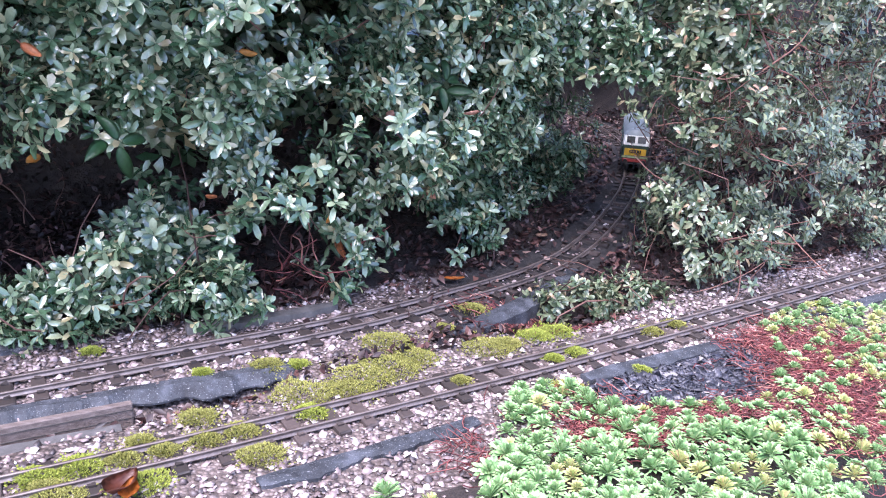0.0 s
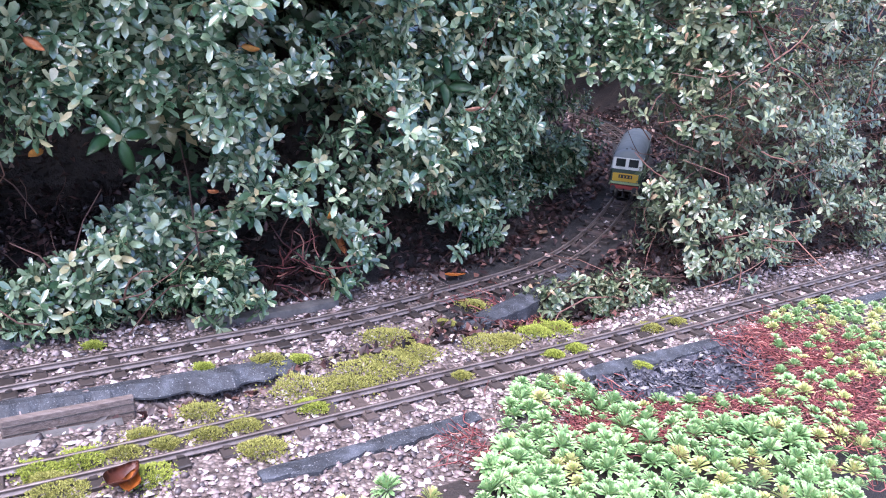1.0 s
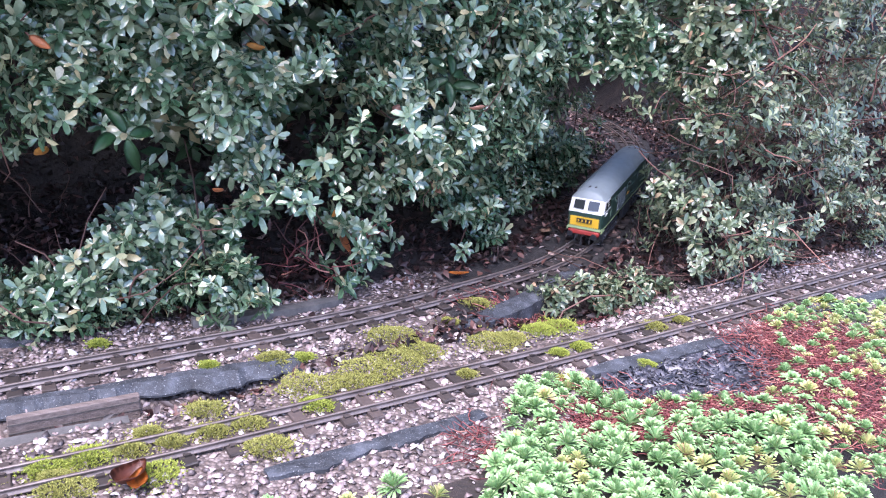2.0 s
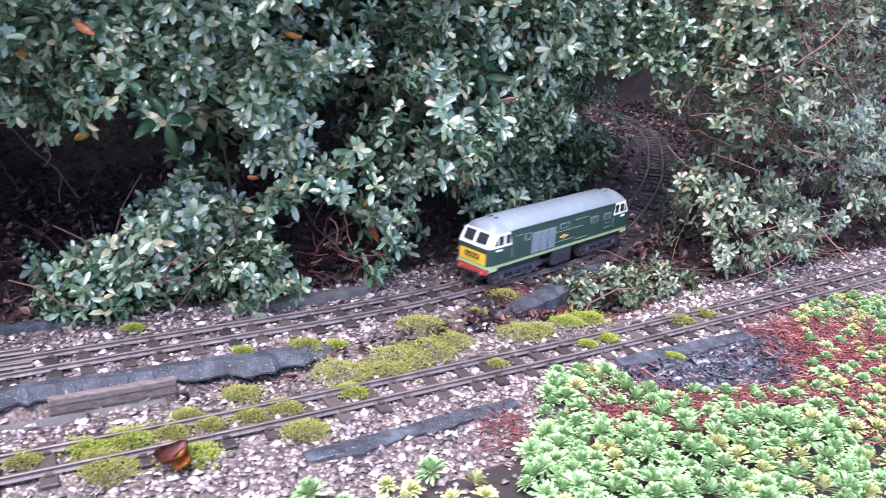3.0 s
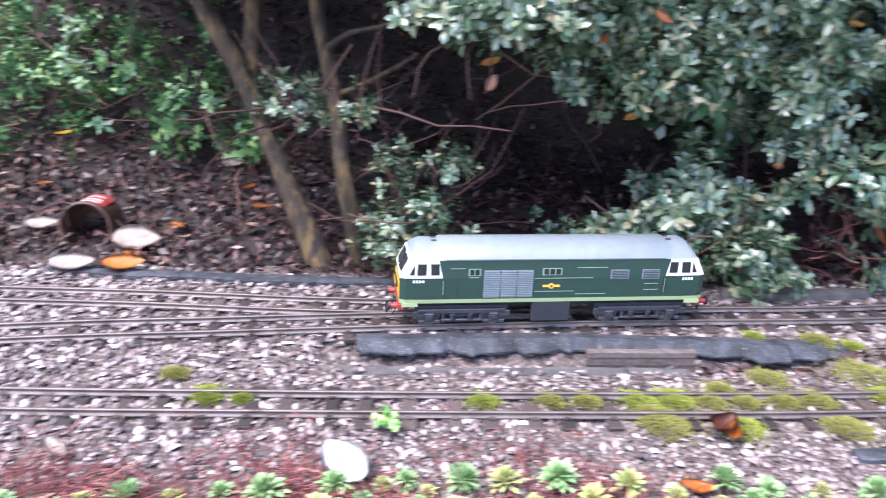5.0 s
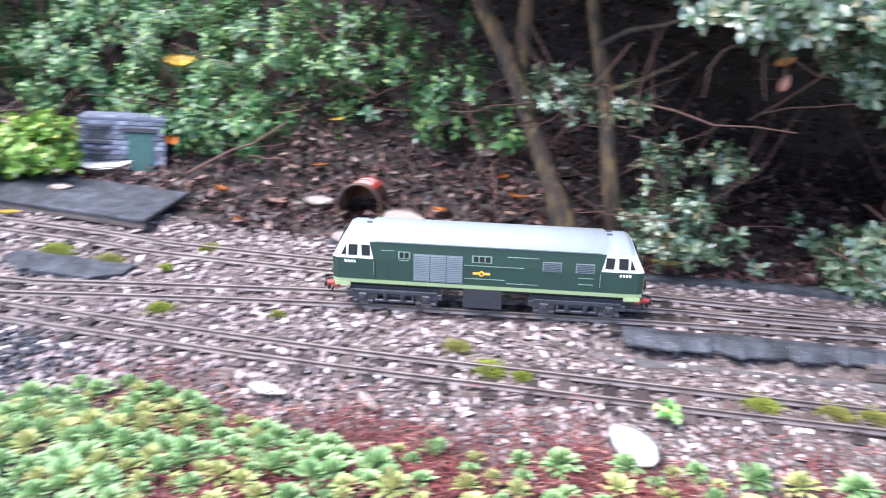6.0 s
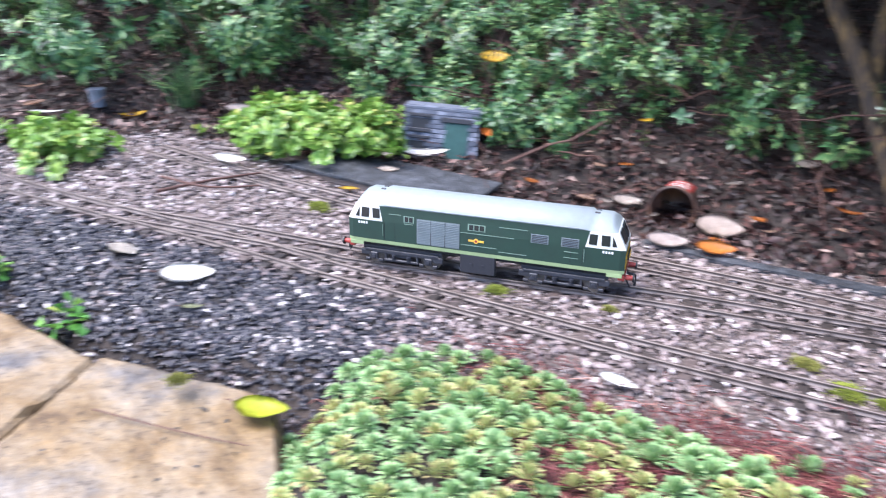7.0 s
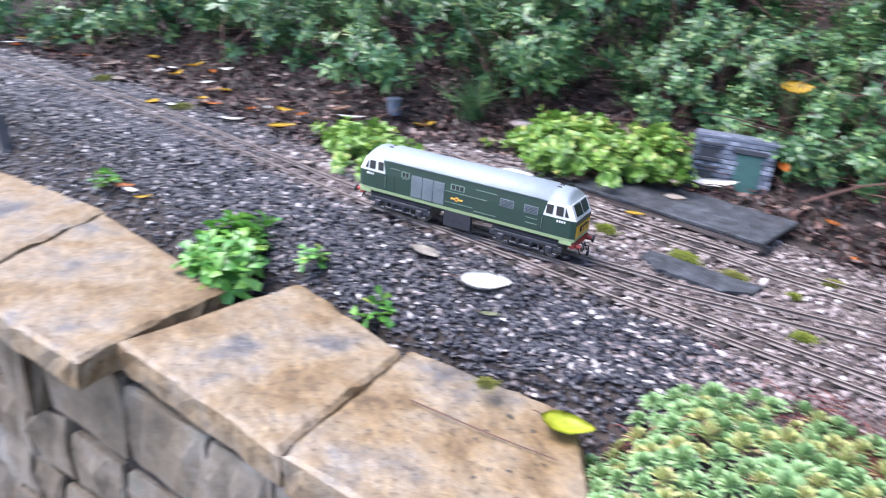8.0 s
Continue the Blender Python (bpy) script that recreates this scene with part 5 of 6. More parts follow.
def build_rosettes():
    rng = np.random.default_rng(71)
    bare = ((-0.655, 0.115, 0.03, 0.035), (-0.70, 0.045, 0.03, 0.02), (-0.86, 0.10, 0.03, 0.02), (-0.76, 0.09, 0.018, 0.018), (-0.83, -0.10, 0.02, 0.03))
    left = [(-0.80, -0.145), (-0.87, -0.165), (-0.93, -0.05), (-0.945, 0.035), (-0.90, 0.118), (-0.83, 0.148), (-0.75, 0.160), (-0.68, 0.185), (-0.60, 0.18), (-0.62, 0.09), (-0.66, -0.02), (-0.72, -0.09)]
    plant_mat("dense mat of fresh green saxifrage rosettes by the coping", pack(left, 330, 0.0105, 0.0190, rng, 0.52, 0.26, bare), rng)
    middle = [(-0.66, 0.20), (-0.50, 0.315), (-0.38, 0.395), (-0.25, 0.455), (-0.10, 0.52), (0.0, 0.56), (0.03, 0.48), (-0.2, 0.34), (-0.4, 0.19), (-0.58, 0.08)]
    plant_mat("scattered green and yellowing saxifrage rosettes among red stems", pack(middle, 190, 0.010, 0.0200, rng, 0.80, 0.42), rng)
    holes = ((0.200, 0.680, 0.080, 0.042), (0.30, 0.70, 0.07, 0.022), (0.46, 0.86, 0.035, 0.09), (0.52, 0.92, 0.04, 0.05), (0.20, 0.668, 0.05, 0.05), (0.46, 0.78, 0.06, 0.10), (0.42, 0.80, 0.06, 0.06))
    right = [(0.045, 0.44), (0.062, 0.60), (0.085, 0.68), (0.105, 0.755), (0.15, 0.765), (0.20, 0.715), (0.30, 0.735), (0.36, 0.70), (0.36, 0.56), (0.22, 0.46), (0.1, 0.40)]
    plant_mat("dense mat of pale green saxifrage rosettes beside the slate", pack(right, 330, 0.0100, 0.0185, rng, 0.50, 0.14, holes), rng)
    far = [(0.33, 0.52), (0.36, 0.73), (0.42, 0.83), (0.455, 0.99), (0.56, 1.05), (0.66, 1.06), (0.80, 1.08), (0.84, 0.95), (0.6, 0.76)]
    plant_mat("loose mat of yellow-green saxifrage rosettes among red stems", pack(far, 330, 0.008, 0.0155, rng, 0.60, 0.38, holes), rng)
    zones = [(-0.62, 0.20, 0.10, 0.05, 700), (-0.47, 0.29, 0.12, 0.06, 650), (-0.30, 0.40, 0.12, 0.06, 260), (-0.80, 0.13, 0.10, 0.05, 320), (-0.68, 0.08, 0.08, 0.09, 420), (-0.90, -0.04, 0.04, 0.09, 90),
             (0.20, 0.675, 0.07, 0.06, 750), (0.45, 0.76, 0.08, 0.12, 650), (0.30, 0.705, 0.08, 0.03, 260), (0.46, 0.88, 0.05, 0.09, 480), (0.53, 0.92, 0.06, 0.06, 260), (0.62, 0.88, 0.08, 0.08, 160), (0.40, 0.90, 0.03, 0.03, 60), (0.14, 0.97, 0.08, 0.05, 300), (0.05, 0.62, 0.03, 0.05, 50), (0.43, 0.68, 0.09, 0.10, 420)]
    v, f = red_stems(zones, rng)
    tagged(mesh_object("red_stems", v, f, M_RED), "matted rust-red dead stems between the rosettes", "dead stems", kind="stuff")


# ---- leaves that lie about ----
LEAF_MATS = {}


def leaf_paint(colour):
    if colour not in LEAF_MATS:
        dark = tuple(c * (0.82 if min(colour) > 0.5 else 0.55) for c in colour)
        LEAF_MATS[colour] = speckled("fallen_leaf", [(0.3, dark), (0.5, colour), (0.8, tuple(min(1, c * 1.15) for c in colour))], 45, 0.45, 0.3, 0.001)
    return LEAF_MATS[colour]


def big_leaf(name, label, at, length, width, colour, turn, curl=0.15, fold=0.15, pitch=0.0, roll=0.0, group="", lift=0.003, category="leaf", stalk=True):
    """One broad leaf with ribs, edge and a stalk; at: x, y and, for one that hangs, z."""
    n, m = 10, 4
    bm = bmesh.new()
    top = []
    for i in range(n + 1):
        s = i / n
        w = width / 2 * (math.sin(math.pi * s ** 0.8) ** 0.75 if 0 < i < n else 0.03)
        row = []
        for j in range(-m // 2, m // 2 + 1):
            q = j / (m / 2)
            row.append(bm.verts.new(((s - 0.5) * length, q * w, abs(q) * fold * w + curl * length * (s - 0.5) ** 2 * 2 + 0.006 * length * math.sin(i * 2.1 + j))))
        top.append(row)
    for a, b in zip(top, top[1:]):
        for j in range(m):
            bm.faces.new([a[j], b[j], b[j + 1], a[j + 1]])
    bmesh.ops.solidify(bm, geom=list(bm.faces), thickness=-0.0006)
    z = at[2] if len(at) > 2 else gz(at[0], at[1]) + lift
    ob = part(name, bm, leaf_paint(colour), None, shade=True)
    ob.matrix_basis = pose(at[0], at[1], z, roll, pitch, turn)
    tagged(ob, label, category, group)
    if stalk:
        v, f = tube([(-0.5 * length, 0, curl * length * 0.5), (-0.58 * length, 0.01 * length, curl * length * 0.6), (-0.68 * length, 0.03 * length, curl * length * 0.55)], [0.0008, 0.0007, 0.0005], 5)
        part("stalk", bm_from(v, f), M_TWIG, ob)
    return ob


def build_leaves():
    white, pale, tan, orange, yellow, brown, lime = (0.88, 0.85, 0.80), (0.50, 0.42, 0.36), (0.48, 0.30, 0.21), (0.55, 0.17, 0.03), (0.66, 0.42, 0.03), (0.15, 0.045, 0.025), (0.52, 0.56, 0.04)
    g = "fallen leaves"
    lay = [("large tan leaf propped beside the pot", (-0.977, 0.596, 0.015), 0.066, 0.041, (.46, .36, .30), 25, 0.1, 0.15, 0, 34),
           ("pale brown leaf below the pot", (-0.989, 0.505, 0.011), 0.056, 0.028, (.50, .41, .37), 38, 0.1, 0.15, 0, 28),
           ("orange leaf below the pot", (-0.935, 0.535, 0.011), 0.052, 0.024, (.62, .22, .04), 38, 0.15, 0.2, 0, 28),
           ("pale leaf behind the pot", (-1.127, 0.573, 0.014), 0.044, 0.022, pale, 40, 0.15, 0.2, 0, 30),
           ("pale leaf on the dark bank", (-1.113, 0.840, 0.090), 0.046, 0.021, pale, 55, 0.2, 0.3, 0, 30),
           ("greyish leaf on the dark bank", (-0.995, 0.810, 0.065), 0.036, 0.018, pale, 55, 0.2, 0.3, 0, 30),
           ("yellow leaf on the ivy", (-1.476, 0.585, 0.178), 0.052, 0.032, yellow, 50, 0.15, 0.1, 0, 35),
           ("orange leaf beside the shed", (-1.362, 0.481, 0.078), 0.036, 0.019, orange, 120, 0.3, 0.4, 0, 40),
           ("long bleached leaf at the foot of the shed", (-1.425, 0.405, 0.040), 0.080, 0.019, white, 58, 0.25, 0.4, 0, 25),
           ("pale leaf on the felt", (-1.396, 0.319, 0.034), 0.032, 0.016, pale, 50, 0.1, 0.2, 0, 20),
           ("long white leaf beside the siding", (-1.538, 0.115, 0.047), 0.062, 0.019, white, 35, 0.15, 0.3, 0, 30),
           ("large pinkish leaf on the green plants", (-1.577, 0.338, 0.088), 0.051, 0.041, (.52, .34, .30), 50, 0.15, 0.2, 0, 45),
           ("bleached leaf behind the green plants", (-1.766, 0.219, 0.072), 0.054, 0.024, (.6, .5, .46), 50, 0.2, 0.3, 0, 30),
           ("pale bleached leaf lying on the gravel", (-0.494, 0.341, 0.008), .062, .036, white, 150, .05, .1, 0, -14), ("reddish brown curled leaf on the moss", (-.236, .543), .036, .024, brown, 70, .6, .9),
           ("orange-brown curled leaf on the gravel", (-.228, .538), .030, .016, orange, 100, .5, .8), ("orange leaf among red stems", (-.242, .454), .03, .018, orange, 20, .3, .3),
           ("orange leaf at the foot of the bank", (-.962, .575), .03, .02, orange, 10, .1, .2), ("olive leaf on the kerb", (-.625, .682, .022), .042, .02, (0.34, 0.30, 0.10), 30, .2, .3),
           ("pale leaf at the edge of the stems", (-.782, .201), .040, .018, white, 17, .2, .5), ("grey-white curled leaf on the gravel", (-.700, .246), .036, .013, pale, -16, .3, .8),
           ("pinkish brown leaf among stems", (-.66, .195), .03, .018, tan, 60, .4, .6), ("orange leaf beside the siding", (-.955, .548), .036, .02, orange, 150, .1, .2), ("orange leaf on the green plants", (-1.63, .315, .098), .026, .018, orange, 20, .2, .2), ("white leaf on the dark gravel", (-1.224, -.056, .010), .066, .036, white, 60, .08, .1, 0, 18), ("bright yellow-green leaf on the coping", (-.938, -.082, -.012), .052, .034, lime, 45, .3, .35),
           ("yellow leaf by the rosettes", (-.862, -.118), .04, .02, yellow, 30, .2, .3), ("pale leaf in front of the shed", (-1.415, .33, .05), .028, .016, pale, 10, .2, .3),
           ("orange leaf on the gravel", (-1.768, -.50), .04, .022, orange, 70, .2, .3), ("white leaf on the gravel edge", (-1.745, -.49), .035, .016, white, 40, .3, .5), ("yellow leaf near the coping", (-1.71, -.47), .03, .016, yellow, 100, .3, .3),
           ("orange leaf near the siding", (-1.171, .456), .034, .018, orange, 160, .2, .2), ("yellow leaf beside the track", (-2.089, -.456), .045, .028, yellow, 160, .1, .1), ("white leaf beside the track", (-2.06, -.42), .03, .018, white, 20, .1, .2),
           ("yellow leaf under the shrubs", (-2.160, -.305), .045, .03, yellow, 80, .1, .2), ("bleached leaf on the gravel", (-1.940, -.310), .055, .018, white, 60, .2, .3), ("pale leaf beside the track", (-2.279, -.529), .05, .03, pale, 20, .1, .2), ("white leaf on dark soil", (-2.201, -.374), .04, .018, white, 100, .2, .3),
           ("white leaf at the far plants", (-2.671, -.761), .08, .04, white, 60, .1, .2), ("orange leaf at the far plants", (-2.60, -.70), .055, .035, orange, 10, .1, .2), ("orange leaf by the far plants", (-2.52, -.62), .05, .03, orange, 80, .1, .2), ("tan leaf at the far plants", (-2.44, -.54), .05, .03, tan, 120, .1, .2),
           ("pale round leaf by the lettuce-green plants", (-1.68, -.205), .026, .02, pale, 30, .1, .1), ("pale leaf on soil", (-2.0, -.235), .03, .018, white, 0, .1, .2), ("pinkish leaf on soil", (-2.03, -.19), .034, .02, (.5, .3, .24), 90, .1, .2), ("yellow leaf near the blue pot", (-1.84, .045), .05, .03, yellow, 100, .3, .3),
           ("orange fallen leaf on the trackbed", (.04, 1.075), .034, .014, orange, 15, .15, .3), ("tan fallen leaf on the trackbed", (.19, 1.27), .03, .02, tan, 60, .2, .3), ("tan upright curled leaf", (-1.82, .24, .135), .07, .02, (.28, .17, .12), 60, .2, .7, 75),
           ("yellow leaf low on the bank", (-1.22, .70, .10), .03, .02, yellow, 90, .2, .2), ("pale stone-coloured leaf on the bank", (-1.13, .845, .10), .04, .024, pale, 20, .2, .2), ("grey-white leaf on the bank", (-1.30, 1.03, .19), .045, .03, (.52, .50, .47), 10, .1, .1),
           ("white flake on the dark gravel", (-1.322, -.104), .055, .03, (.45, .40, .34), 20, .0, .05), ("olive leaf on the dark gravel", (-1.17, -.07), .026, .012, (.25, .26, .14), 60, .1, .2), ("yellow leaf beside the board", (-1.37, .235), .03, .016, yellow, 50, .1, .3)]
    more = np.random.default_rng(77)
    kinds = (("bleached leaf on the litter", white), ("yellow leaf on the litter", yellow), ("orange leaf on the litter", orange), ("tan leaf on the litter", tan), ("pale leaf on the litter", pale))
    for k in range(34):
        x = more.uniform(-2.75, -1.85)
        y = np.interp(x, [-2.75, -2.39, -2.06, -1.75], [-1.02, -0.724, -0.476, -0.285]) + more.uniform(0.09, 0.34)
        label, col = kinds[int(more.integers(5))]
        lay.append((label, (x, y, gz(x, y) + 0.012), more.uniform(0.026, 0.062), more.uniform(0.016, 0.032), col, more.uniform(0, 180), more.uniform(0.05, 0.3), more.uniform(0.1, 0.4)))
    for k in range(22):
        x = more.uniform(-1.30, -0.80)
        y = np.interp(x, [-1.30, -0.80], [0.46, 0.66]) + more.uniform(0.0, 0.20)
        label, col = kinds[2 + int(more.integers(3))]
        lay.append((label, (x, y, gz(x, y) + 0.012), more.uniform(0.018, 0.036), more.uniform(0.010, 0.018), tuple(c * 0.7 for c in col), more.uniform(0, 180), more.uniform(0.1, 0.4), more.uniform(0.2, 0.5)))
    for row in lay:
        label, at, ln, wd, col, turn, curl, fold = row[:8]
        big_leaf("fallen_leaf", label, at, ln, wd, col, turn, curl, fold, row[8] if len(row) > 8 else 0, row[9] if len(row) > 9 else 0, g)
    hang = [((-.375, .745, .325), .022), ((-.20, .845, .325), .022), ((-.055, .93, .255), .026), ((-.125, 1.0, .07), .046), ((-.40, .775, .215), .022), ((.045, .99, .255), .022), ((-.245, .855, .165), .018), ((-.12, .91, .13), .018), ((.0, .985, .15), .02), ((-.36, .835, .035), .022), ((-.525, .665, .275), .022), ((-.522, .66, .255), .022), ((-.43, .73, .30), .022)]
    for k, (p, ln) in enumerate(hang):
        big_leaf("withered_leaf", "withered orange leaf caught in the hedge", p, ln, ln * 0.5, ((.55, .20, .08), (.60, .28, .06), (.52, .26, .18))[k % 3], 40 * k, 0.3, 0.5, 30 - 25 * (k % 4), 40, "withered leaves in the hedge", category="leaf")
    dg = (0.018, 0.065, 0.022)
    for base, n, ln in (((-.315, .775, .235), 4, .040), ((.005, .985, .290), 6, .042)):
        root = tagged(new("laurel_shoot"), "shoot of large glossy laurel leaves among the hedge", "laurel")
        for k in range(n):
            a = 360 * k / n + 20
            lf = big_leaf("laurel_leaf", "", (0, 0, 0), ln * (0.8 + 0.05 * (k % 4)), ln * 0.34, dg, a, -0.25, 0.35, 20 - 12 * (k % 3), stalk=False, category="")
            lf.parent = root
            lf.matrix_basis = Matrix.Rotation(radians(a), 4, "Z") @ pose(ln * 0.5, 0, 0.008 * (k % 3), 15 * (k % 2), 35 - 30 * (k % 3), 14 * (k % 3))
        root.matrix_basis = pose(*base, 62, 0, 25)


# ---- plants, pot, shed ----
def build_plants():
    rng = np.random.default_rng(81)
    for label, blobs in (("mound of lime-green leafy plants behind the board", [((-1.60, 0.255, 0.050), (0.15, 0.095, 0.050), 430), ((-1.515, 0.335, 0.055), (0.085, 0.06, 0.045), 170)]), ("low clump of lime-green leafy plants beside the track", [((-1.715, -0.10, 0.052), (0.088, 0.055, 0.034), 190)])):
        pos, ax = [], []
        for c, r, n in blobs:
            p, a = blob(c, r, n, rng, 0.75, -0.1)
            pos.append(p), ax.append(a)
        root = bush("leafy_plants", label, "plant", np.concatenate(pos), np.concatenate(ax) + np.array((0, 0, 0.8)), SHOOTS_LIME, M_LIME, rng, 0.6, 1.0)
    # a fresh weed rooted in the coping joint, and smaller weeds
    for (x, y), r, n, s, label in (((-1.438, -.350), (0.078, 0.052, 0.038), 56, 1.15, "bright green leafy weed in the coping joint"), ((-1.235, -.195), (0.018, 0.014, 0.012), 7, 0.9, "small green weed in dark gravel"), ((-1.79, -.53), (0.02, 0.015, 0.015), 8, 0.8, "small green weed by the coping"), ((-1.375, -.25), (0.02, 0.016, 0.014), 8, 0.6, "reddish weed seedling in the gravel"), ((-.49, .41), (0.009, 0.009, 0.008), 4, 0.38, "small green seedling beside the track")):
        p, a = blob((x, y, gz(x, y) + r[2] * 0.4), r, n, rng, 0.3, 0.0)
        bush("weed", label, "weed", p, a + np.array((0, 0, 0.7)), SHOOTS_WEED, M_WEED, rng, 0.8 * s, 1.15 * s)

    def shrub(label, blobs, shoots, mat, smin, smax, stems, name="shrub", cat="shrub"):
        pos, ax = [], []
        for c, r, n in blobs:
            p, a = blob(c, r, n, rng, 0.6, -0.6, 0.0 if shoots is SHOOTS_SMALL or shoots is SHOOTS_NARROW else None)
            pos.append(p), ax.append(a)
        return bush(name, label, cat, np.concatenate(pos), np.concatenate(ax), shoots, mat, rng, smin, smax, stems, 0.14, 0.0014)

    shrub("spreading ivy-like shrub with small mid-green leaves on the bank", [((-1.60, 0.66, 0.15), (0.14, 0.12, 0.11), 620), ((-1.42, 0.74, 0.17), (0.16, 0.12, 0.12), 700), ((-1.24, 0.80, 0.16), (0.12, 0.10, 0.09), 200), ((-1.45, 0.92, 0.30), (0.28, 0.16, 0.16), 650), ((-1.33, 0.62, 0.075), (0.06, 0.06, 0.04), 90), ((-1.52, 0.58, 0.10), (0.14, 0.07, 0.08), 260), ((-1.36, 0.57, 0.09), (0.10, 0.06, 0.06), 170), ((-1.70, 0.50, 0.13), (0.12, 0.08, 0.08), 240)], SHOOTS_SMALL, M_LEAF_SMALL, 0.8, 1.3, 130)
    shrub("tall shrub with narrow blue-green leaves behind the track", [((-2.12, 0.12, 0.27), (0.20, 0.16, 0.16), 800), ((-1.93, 0.38, 0.27), (0.18, 0.15, 0.16), 700), ((-2.38, -0.18, 0.28), (0.20, 0.15, 0.16), 700), ((-2.2, 0.40, 0.48), (0.4, 0.25, 0.25), 900), ((-2.0, -0.03, 0.165), (0.12, 0.07, 0.05), 160), ((-1.78, 0.62, 0.24), (0.16, 0.12, 0.13), 420), ((-1.86, 0.27, 0.20), (0.11, 0.09, 0.08), 220), ((-2.25, -0.10, 0.2), (0.12, 0.1, 0.08), 200)], SHOOTS_NARROW, M_LEAF_SMALL, 0.9, 1.5, 200)
    shrub("dense shrub closing the far end of the bed", [((-2.75, -0.45, 0.27), (0.25, 0.2, 0.2), 700), ((-3.0, -0.8, 0.3), (0.3, 0.25, 0.25), 500), ((-2.62, -0.62, 0.17), (0.14, 0.09, 0.05), 150), ((-2.52, -0.40, 0.24), (0.16, 0.12, 0.12), 300), ((-2.85, -0.85, 0.2), (0.15, 0.1, 0.06), 150)], SHOOTS_SMALL, M_LEAF_SMALL, 1.2, 1.9, 80)
    shrub("small evergreen shrub beside the tree trunk", [((-0.64, 0.715, 0.055), (0.055, 0.05, 0.05), 130), ((-0.665, 0.71, 0.13), (0.02, 0.02, 0.03), 22), ((-0.59, 0.71, 0.145), (0.02, 0.02, 0.025), 22)], SHOOTS_PALE, M_LEAF, 0.5, 0.8, 24)
    shrub("leafy side shoots on the slender trunk", [((-0.80, 0.70, 0.20), (0.045, 0.03, 0.035), 44), ((-0.70, 0.69, 0.20), (0.02, 0.02, 0.03), 14)], SHOOTS_PALE, M_LEAF, 0.5, 0.85, 20)
    shrub("young shrub shoots on the leafy bank", [((-1.05, 0.82, 0.13), (0.10, 0.05, 0.05), 110), ((-0.98, 0.78, 0.085), (0.07, 0.04, 0.02), 60)], SHOOTS_SMALL, M_LEAF_SMALL, 1.0, 1.6, 30)
    shrub("low evergreen tuft with pale leaves beside the track", [((0.205, 1.02, -0.004), (0.055, 0.028, 0.026), 70), ((0.285, 1.05, 0.0), (0.05, 0.028, 0.026), 60)], SHOOTS_PALE, M_LEAF_PALE, 0.6, 0.85, 10)
    shrub("low evergreen clump at the cave mouth", [((-0.425, 0.830, 0.030), (0.055, 0.04, 0.042), 90), ((-0.36, 0.85, 0.035), (0.035, 0.03, 0.035), 44), ((-0.26, 0.875, 0.03), (0.05, 0.03, 0.04), 60)], SHOOTS_BIG, M_LEAF, 0.65, 0.95, 16)
    # leaf masses mostly out of view, added to keep sky light off the bank
    shrub("dark evergreen crown over the bank, mostly unseen, added to shade it", [((-0.80, 1.02, 0.62), (0.62, 0.42, 0.15), 3264), ((-0.62, 1.10, 0.52), (0.46, 0.36, 0.07), 2652), ((-0.50, 1.42, 0.25), (0.5, 0.12, 0.3), 1122), ((-0.25, 1.20, 0.74), (0.38, 0.3, 0.08), 1224), ((1.02, 1.80, 0.76), (0.48, 0.26, 0.08), 1122), ((-0.25, 1.35, 0.75), (0.40, 0.30, 0.2), 612), ((1.05, 2.0, 0.80), (0.5, 0.4, 0.2), 612), ((-1.45, 1.10, 0.65), (0.4, 0.3, 0.2), 714), ((-0.82, 0.74, 0.53), (0.40, 0.18, 0.06), 650), ((0.45, 2.95, 0.3), (0.6, 0.2, 0.4), 714), ((0.45, 2.40, 0.60), (0.30, 0.25, 0.08), 240), ((0.45, 2.62, 0.6), (0.45, 0.3, 0.12), 265)], SHOOTS_COARSE, M_LEAF, 1.3, 1.9, 60, "shading_crown", "hedge")
    shrub("dark undergrowth at the foot of the bank beside the curving track", [((0.115, 1.33, 0.045), (0.045, 0.05, 0.06), 90), ((0.17, 1.43, 0.06), (0.05, 0.055, 0.065), 120), ((0.225, 1.55, 0.06), (0.05, 0.06, 0.06), 110), ((0.28, 1.68, 0.05), (0.04, 0.06, 0.05), 60)], SHOOTS_BIG, M_LEAF, 0.6, 0.95, 40)
    shrub("leafy evergreen sprays drooping over the dark hollow", [((-0.472, 0.790, 0.262), (0.028, 0.022, 0.078), 70), ((-0.525, 0.675, 0.315), (0.032, 0.022, 0.048), 34), ((-0.43, 0.742, 0.320), (0.028, 0.020, 0.042), 28), ((-0.398, 0.788, 0.260), (0.022, 0.016, 0.055), 30)], SHOOTS_BIG, M_LEAF, 0.6, 0.95, 14, "overhanging_branches", "hedge")
    shrub("low green undergrowth behind the shed and plants", [((-1.50, 0.575, 0.10), (0.13, 0.06, 0.07), 330), ((-1.72, 0.52, 0.12), (0.13, 0.09, 0.10), 420), ((-1.91, 0.24, 0.16), (0.12, 0.08, 0.09), 360)], SHOOTS_SMALL, M_LEAF_SMALL, 0.8, 1.3, 130)
    # grass tuft
    root = tagged(new("grass_tuft"), "tuft of fine arching green grass", "grass")
    out = []
    for k in range(110):
        a, ln, lean = rng.uniform(0, 6.283), rng.uniform(0.06, 0.12), rng.uniform(0.2, 1.0)
        b = np.array((-1.855, 0.15, gz(-1.855, 0.15))) + np.array((rng.normal(0, 0.012), rng.normal(0, 0.012), 0))
